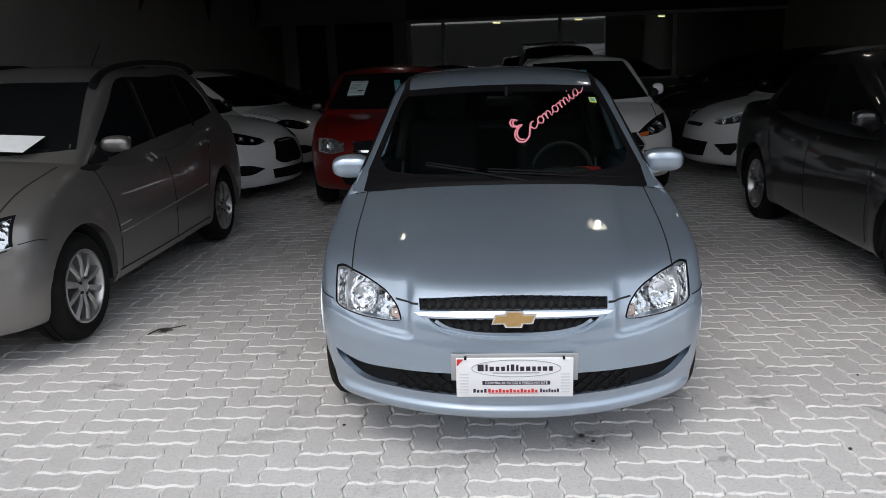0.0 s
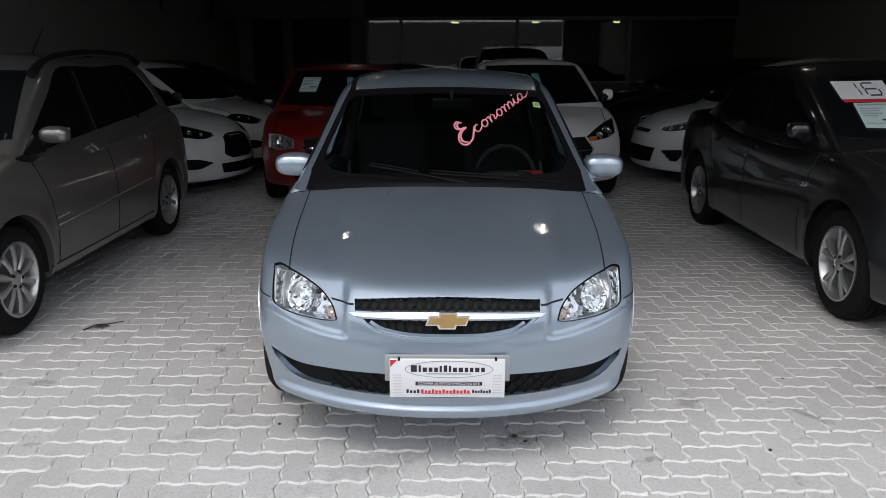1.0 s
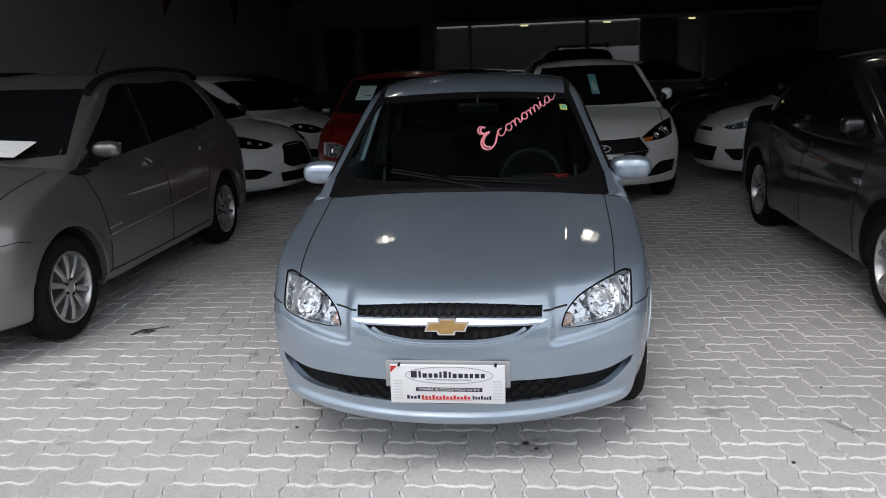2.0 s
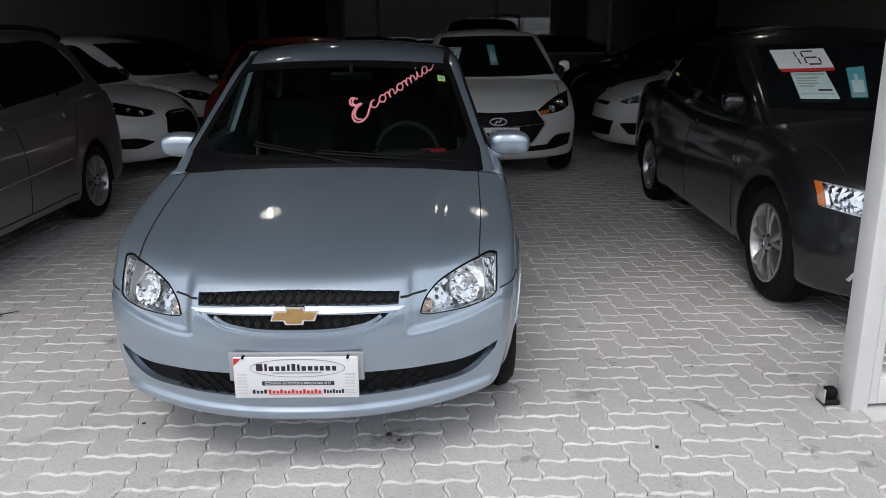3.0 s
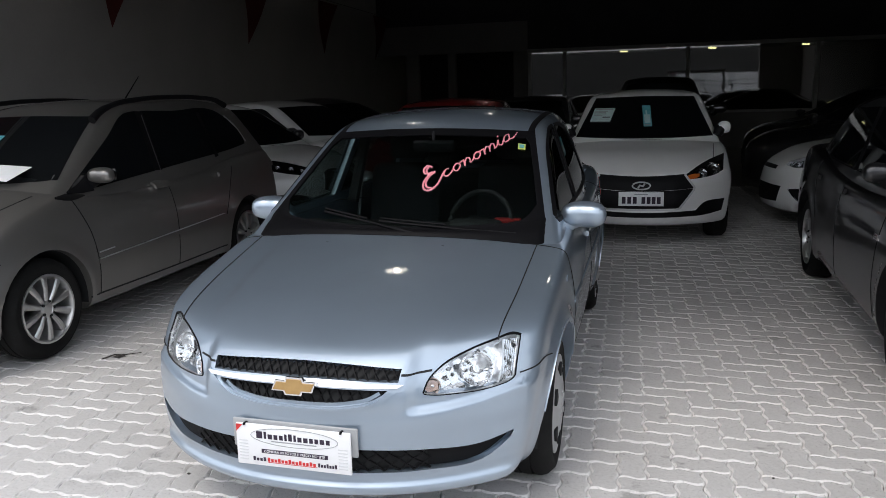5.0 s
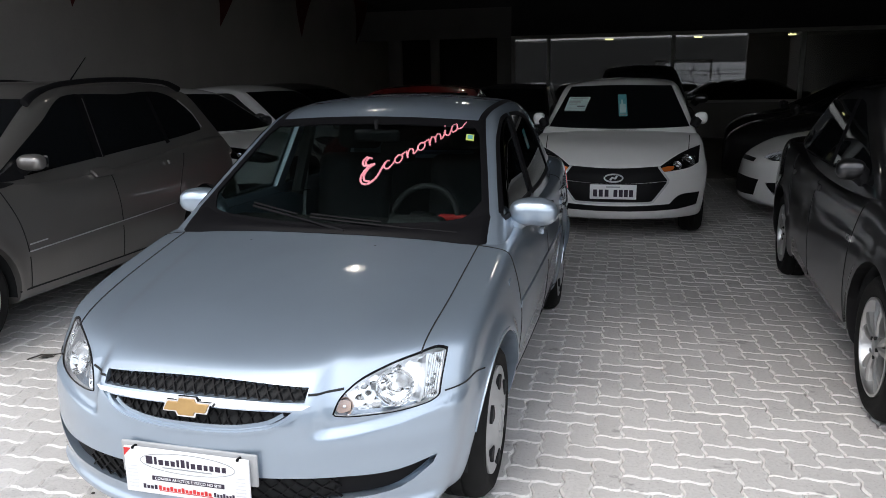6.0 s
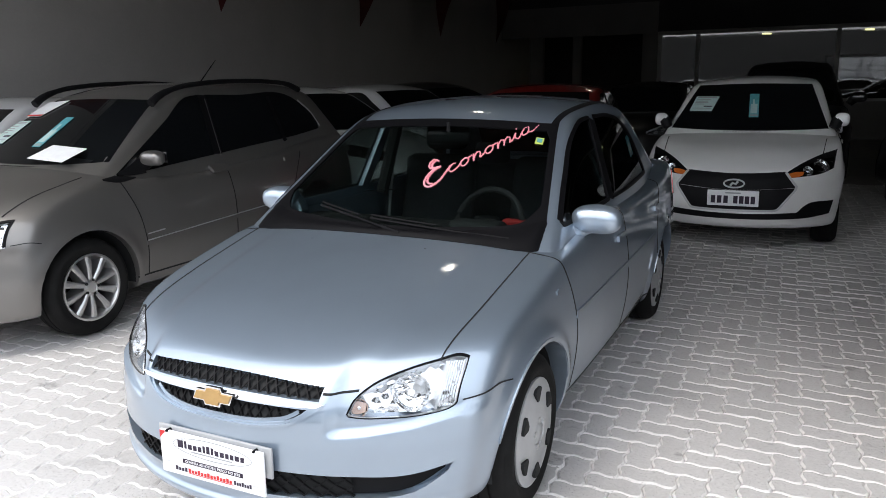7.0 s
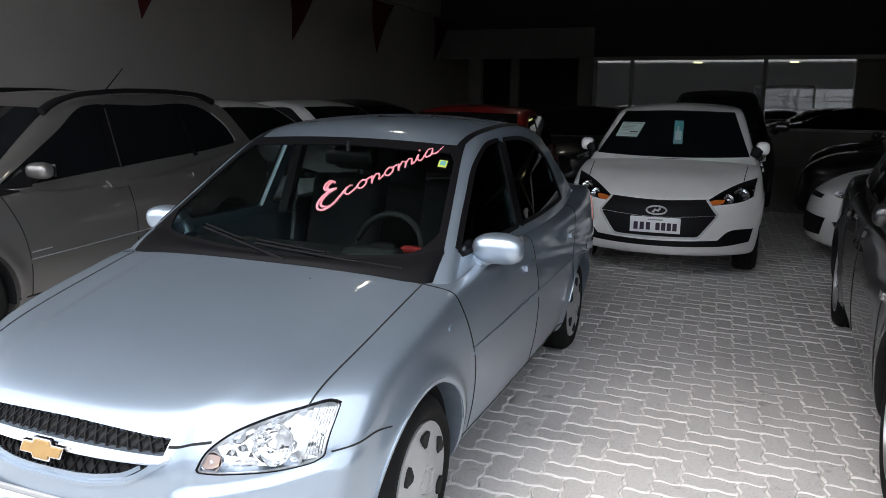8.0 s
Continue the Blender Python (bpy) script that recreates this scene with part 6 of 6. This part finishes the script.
def pavement():
    mat = bpy.data.materials.new("painted_paver")
    mat.use_nodes = True
    nt = mat.node_tree
    b = nt.nodes["Principled BSDF"]
    b.inputs["Roughness"].default_value = 0.72
    tc, gm, oi = (nt.nodes.new("ShaderNode" + k) for k in ("TexCoord", "NewGeometry", "ObjectInfo"))
    big, fine = nt.nodes.new("ShaderNodeTexNoise"), nt.nodes.new("ShaderNodeTexNoise")
    big.inputs["Scale"].default_value, big.inputs["Detail"].default_value = 1.1, 6
    fine.inputs["Scale"].default_value, fine.inputs["Detail"].default_value = 70, 5
    for n in (big, fine):
        nt.links.new(gm.outputs["Position"], n.inputs["Vector"])
    r1, r2, r3 = (nt.nodes.new("ShaderNodeMapRange") for _ in range(3))
    nt.links.new(big.outputs["Fac"], r1.inputs["Value"])
    nt.links.new(fine.outputs["Fac"], r2.inputs["Value"])
    add = nt.nodes.new("ShaderNodeMath")
    add.operation = "ADD"
    nt.links.new(gm.outputs["Random Per Island"], add.inputs[0])
    nt.links.new(oi.outputs["Random"], add.inputs[1])
    fr = nt.nodes.new("ShaderNodeMath")
    fr.operation = "FRACT"
    nt.links.new(add.outputs[0], fr.inputs[0])
    nt.links.new(fr.outputs[0], r3.inputs["Value"])
    for r, lo, hi, a, c in ((r1, 0.3, 0.7, 0.92, 1.05), (r2, 0.3, 0.62, 0.92, 1.03), (r3, 0, 1, 0.95, 1.04)):
        r.inputs["From Min"].default_value, r.inputs["From Max"].default_value = lo, hi
        r.inputs["To Min"].default_value, r.inputs["To Max"].default_value = a, c
    m1, m2 = nt.nodes.new("ShaderNodeMath"), nt.nodes.new("ShaderNodeMath")
    m1.operation = m2.operation = "MULTIPLY"
    nt.links.new(r1.outputs[0], m1.inputs[0])
    nt.links.new(r2.outputs[0], m1.inputs[1])
    nt.links.new(m1.outputs[0], m2.inputs[0])
    nt.links.new(r3.outputs[0], m2.inputs[1])
    # dark tyre and oil smears, and small pits
    last = m2
    for scale, det, lo, hi, dark, stretch in ((1.3, 10, 0.52, 0.66, 0.88, (1.0, 0.5, 1.0)), (5.0, 12, 0.61, 0.66, 0.66, (0.8, 1.0, 1.0)), (120, 2, 0.62, 0.68, 0.5, (1.0, 1.0, 1.0))):
        mp, ns, rg, mm = (nt.nodes.new("ShaderNode" + q) for q in ("Mapping", "TexNoise", "MapRange", "Math"))
        mp.inputs["Scale"].default_value, mp.inputs["Rotation"].default_value = stretch, (0, 0, 0.6)
        ns.inputs["Scale"].default_value, ns.inputs["Detail"].default_value, ns.inputs["Roughness"].default_value = scale, det, 0.68
        rg.inputs["From Min"].default_value, rg.inputs["From Max"].default_value = lo, hi
        rg.inputs["To Min"].default_value, rg.inputs["To Max"].default_value = 1.0, dark
        mm.operation = "MULTIPLY"
        nt.links.new(gm.outputs["Position"], mp.inputs["Vector"])
        nt.links.new(mp.outputs[0], ns.inputs["Vector"])
        nt.links.new(ns.outputs["Fac"], rg.inputs["Value"])
        nt.links.new(last.outputs[0], mm.inputs[0])
        nt.links.new(rg.outputs[0], mm.inputs[1])
        last = mm
    for cx, cy, wide, long, turn, dark in ((0.64, 2.78, 0.22, 0.12, 0.2, 0.55), (1.90, 2.96, 0.05, 0.22, 0.7, 0.6), (0.05, 2.55, 0.6, 0.16, 0.5, 0.82), (-0.66, 2.82, 0.35, 0.12, 0.6, 0.85), (1.42, 3.1, 0.10, 0.16, -0.3, 0.65)):
        mp, ln, ns, ad, rg, mm = (nt.nodes.new("ShaderNode" + q) for q in ("Mapping", "VectorMath", "TexNoise", "Math", "MapRange", "Math"))
        mp.vector_type = "TEXTURE"
        mp.inputs["Location"].default_value, mp.inputs["Rotation"].default_value, mp.inputs["Scale"].default_value = (cx, cy, 0), (0, 0, turn), (wide, long, 1.0)
        ln.operation = "LENGTH"
        ns.inputs["Scale"].default_value, ns.inputs["Detail"].default_value, ns.inputs["Roughness"].default_value = 22, 8, 0.75
        ad.operation, mm.operation = "MULTIPLY_ADD", "MULTIPLY"
        ad.inputs[1].default_value = 2.6
        rg.inputs["From Min"].default_value, rg.inputs["From Max"].default_value = 1.45, 1.85
        rg.inputs["To Min"].default_value, rg.inputs["To Max"].default_value = dark, 1.0
        nt.links.new(gm.outputs["Position"], mp.inputs["Vector"])
        nt.links.new(mp.outputs[0], ln.inputs[0])
        nt.links.new(gm.outputs["Position"], ns.inputs["Vector"])
        nt.links.new(ns.outputs["Fac"], ad.inputs[0])
        nt.links.new(ln.outputs["Value"], ad.inputs[2])
        nt.links.new(ad.outputs[0], rg.inputs["Value"])
        nt.links.new(last.outputs[0], mm.inputs[0])
        nt.links.new(rg.outputs[0], mm.inputs[1])
        last = mm
    m2 = last
    sc = nt.nodes.new("ShaderNodeVectorMath")
    sc.operation = "SCALE"
    sc.inputs[0].default_value = (0.575, 0.562, 0.553)
    nt.links.new(m2.outputs[0], sc.inputs["Scale"])
    nt.links.new(sc.outputs[0], b.inputs["Base Color"])
    bp = nt.nodes.new("ShaderNodeBump")
    bp.inputs["Strength"].default_value, bp.inputs["Distance"].default_value = 0.35, 0.003
    nt.links.new(fine.outputs["Fac"], bp.inputs["Height"])
    nt.links.new(bp.outputs[0], b.inputs["Normal"])

    road = structure("pavement", sand_bed(), M_EARTH, "pale grey painted wavy concrete paving in herringbone bond")
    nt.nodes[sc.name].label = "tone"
    # Paler chamfers: the daylight caught on the joints is put into their colour.
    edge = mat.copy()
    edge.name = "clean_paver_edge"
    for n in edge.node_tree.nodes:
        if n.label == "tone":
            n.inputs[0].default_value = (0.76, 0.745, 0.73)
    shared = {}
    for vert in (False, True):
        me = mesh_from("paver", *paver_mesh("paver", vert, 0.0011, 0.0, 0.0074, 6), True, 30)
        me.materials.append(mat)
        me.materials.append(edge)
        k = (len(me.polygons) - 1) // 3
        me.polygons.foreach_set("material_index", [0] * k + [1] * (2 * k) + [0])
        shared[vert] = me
    rough = {vert: paver_mesh("paver", vert, 0.0011, 0.0, 0.0074, 6) for vert in (False, True)}
    far = {vert: paver_mesh("paver", vert, 0.0011, 0.0, 0.0074, 4) for vert in (False, True)}
    ca, sa = math.cos(TURN_P), math.sin(TURN_P)
    rng = np.random.RandomState(5)
    vs, fs, k, near = [], [], 0, 0
    slots = []
    coarse = {vert: paver_mesh("paver", vert, 0.0011, 0.0, 0.0074, 3) for vert in (False, True)}
    for j in range(-49, 100):
        for i in range(-90, 90):
            c = (i - j) % 4
            if c not in (0, 3):
                continue
            vert = c == 3
            cx, cy = (i + (0.5 if vert else 1.0)) * U, (j + (1.0 if vert else 0.5)) * U
            x, y = OX + ca * cx - sa * cy, OY + sa * cx + ca * cy
            if not (-5.9 < x < 6.6 and -2.6 < y < 12.6):
                continue
            z = ground_z(y) + rng.uniform(-0.0015, 0.0015)
            rx, ry = rng.uniform(-0.4, 0.4, 2)
            if 0.75 < x < 2.45 and 2.1 < y < 6.0 and near < 300:
                near += 1
                ob = part("paver", shared[vert], None, road)
                ob.matrix_basis = pose(x, y, z, rx, ry, math.degrees(TURN_P))
                continue
            seen = abs(x - 0.6) < 1.6 + 0.75 * y and y > 0.9
            v, f = ((rough if y < 6 else far) if seen else coarse)[vert]
            tz = v[:, 2] + z + radians(rx) * v[:, 1] - radians(ry) * v[:, 0]
            w = np.column_stack([x + ca * v[:, 0] - sa * v[:, 1], y + sa * v[:, 0] + ca * v[:, 1], tz])
            vs.append(w)
            fs.extend([tuple(a + k for a in q) for q in f])
            k += len(v)
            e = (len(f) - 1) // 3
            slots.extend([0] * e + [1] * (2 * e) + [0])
    me = bpy.data.meshes.new("pavers")
    me.from_pydata(np.concatenate(vs).tolist(), [], fs)
    me.polygons.foreach_set("use_smooth", [True] * len(me.polygons))
    me.set_sharp_from_angle(angle=radians(30))
    stuff = part("pavers", me, mat, road)
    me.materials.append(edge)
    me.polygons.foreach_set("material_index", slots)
    tagged(stuff, kind="stuff")


pavement()


# ---- gate ----
def gate():
    g = place(tagged(new("sliding_gate"), "white steel gate with a welded wire mesh", "gate"), pose(2.43, 2.90, 0, 0, 0, 4))
    part("post", box(0.0, 0.07, 0.0, 0.10, 0.0, 2.6, 0.004, 2), M_STEEL, g)
    part("stile", box(0.073, 0.108, 0.004, 0.09, 0.03, 2.57, 0.004, 2), M_STEEL, g)
    part("bottom_rail", box(0.108, 2.6, 0.004, 0.09, 0.03, 0.145, 0.004, 2), M_STEEL, g)
    part("top_rail", box(0.10, 2.6, 0.0, 0.09, 2.45, 2.57, 0.004, 2), M_STEEL, g)
    part("end_post", box(2.6, 2.7, 0.0, 0.09, 0.0, 2.6, 0.004, 2), M_STEEL, g)
    for i in range(82):
        x = 0.122 + i * 0.0303
        part("wire", box(x - 0.002, x + 0.002, 0.036, 0.041, 0.14, 2.47), M_STEEL, g)
    zz = 0.19
    k = 0
    while zz < 2.44:
        part("cross_wire", box(0.10, 2.6, 0.031, 0.036, zz - 0.0025, zz + 0.0025), M_STEEL, g)
        zz += 0.035 if k % 2 == 0 else 0.17
        k += 1
    return g


gate()
structure("gate_track", box(2.47, 5.25, 2.82, 3.02, -0.02, 0.014, 0.006, 2), material("whitewashed_concrete", (0.62, 0.61, 0.60), 0.8, vary=0.12, scale=9, fine=0.08, bump=0.4, bump_scale=60), "whitewashed concrete strip under the gate")
stop = place(tagged(new("gate_stop"), "small dark roller stop at the foot of the gate post", "gate stop"), pose(2.40, 2.99, 0, 0, 0, 4))
part("bracket", box(-0.05, 0.02, -0.03, 0.03, 0.0, 0.02, 0.004, 1), M_GAP, stop)
part("plate", box(-0.052, -0.044, -0.03, 0.03, 0.01, 0.07, 0.002, 1), M_SATIN, stop)
part("roller", mesh_from("roller", *lathe([(0.0, -0.022), (0.020, -0.022), (0.026, -0.014), (0.026, 0.014), (0.020, 0.022), (0.0, 0.022)], 16)), M_PLASTIC, stop, m=pose(-0.012, 0.0, 0.046))


# ---- small things on the paving ----
def pebble(x, y, size, mat, label, turn=0.0):
    bm = bmesh.new()
    bmesh.ops.create_icosphere(bm, subdivisions=2, radius=1.0)
    rng = np.random.RandomState(int(1000 * abs(x) + 10 * abs(y)))
    for v in bm.verts:
        v.co = Vector((v.co.x * size * 1.2, v.co.y * size * 0.9, (v.co.z + 0.85) * size * 0.45)) * (1 + rng.uniform(-0.12, 0.12))
    return place(tagged(part("pebble", bm, mat), label, "pebble", "pebbles on the paving"), pose(x, y, ground_z(y), 0, 0, turn))


M_STONE = material("dark_grit", (0.05, 0.045, 0.04), 0.9, vary=0.3, scale=60, bump=0.3, bump_scale=300)
for x, y, r in ((2.20, 2.30, 0.009), (1.60, 2.66, 0.008), (0.62, 2.78, 0.012), (0.66, 2.74, 0.008), (1.95, 3.35, 0.006), (-0.35, 2.9, 0.007)):
    pebble(x, y, r, M_STONE, "small dark pebble lying on the paving", 40 * x)
stem = [(-1.70, 4.06, 0.006), (-1.655, 4.12, 0.016), (-1.60, 4.155, 0.010), (-1.53, 4.21, 0.008)]
twig = tagged(part("twig", mesh_from("twig", *tube(stem, [0.004, 0.005, 0.004, 0.002], 6)), M_STONE), "thin dark dry twig lying on the paving", "twig")
part("dry_leaf", mesh_from("dry_leaf", [(-1.66, 4.10, 0.008), (-1.62, 4.09, 0.018), (-1.58, 4.13, 0.010), (-1.63, 4.15, 0.014), (-1.66, 4.10, 0.005), (-1.62, 4.09, 0.015), (-1.58, 4.13, 0.007), (-1.63, 4.15, 0.011)], [(0, 1, 2, 3), (7, 6, 5, 4), (0, 4, 5, 1), (1, 5, 6, 2), (2, 6, 7, 3), (3, 7, 4, 0)], False), M_STONE, twig)
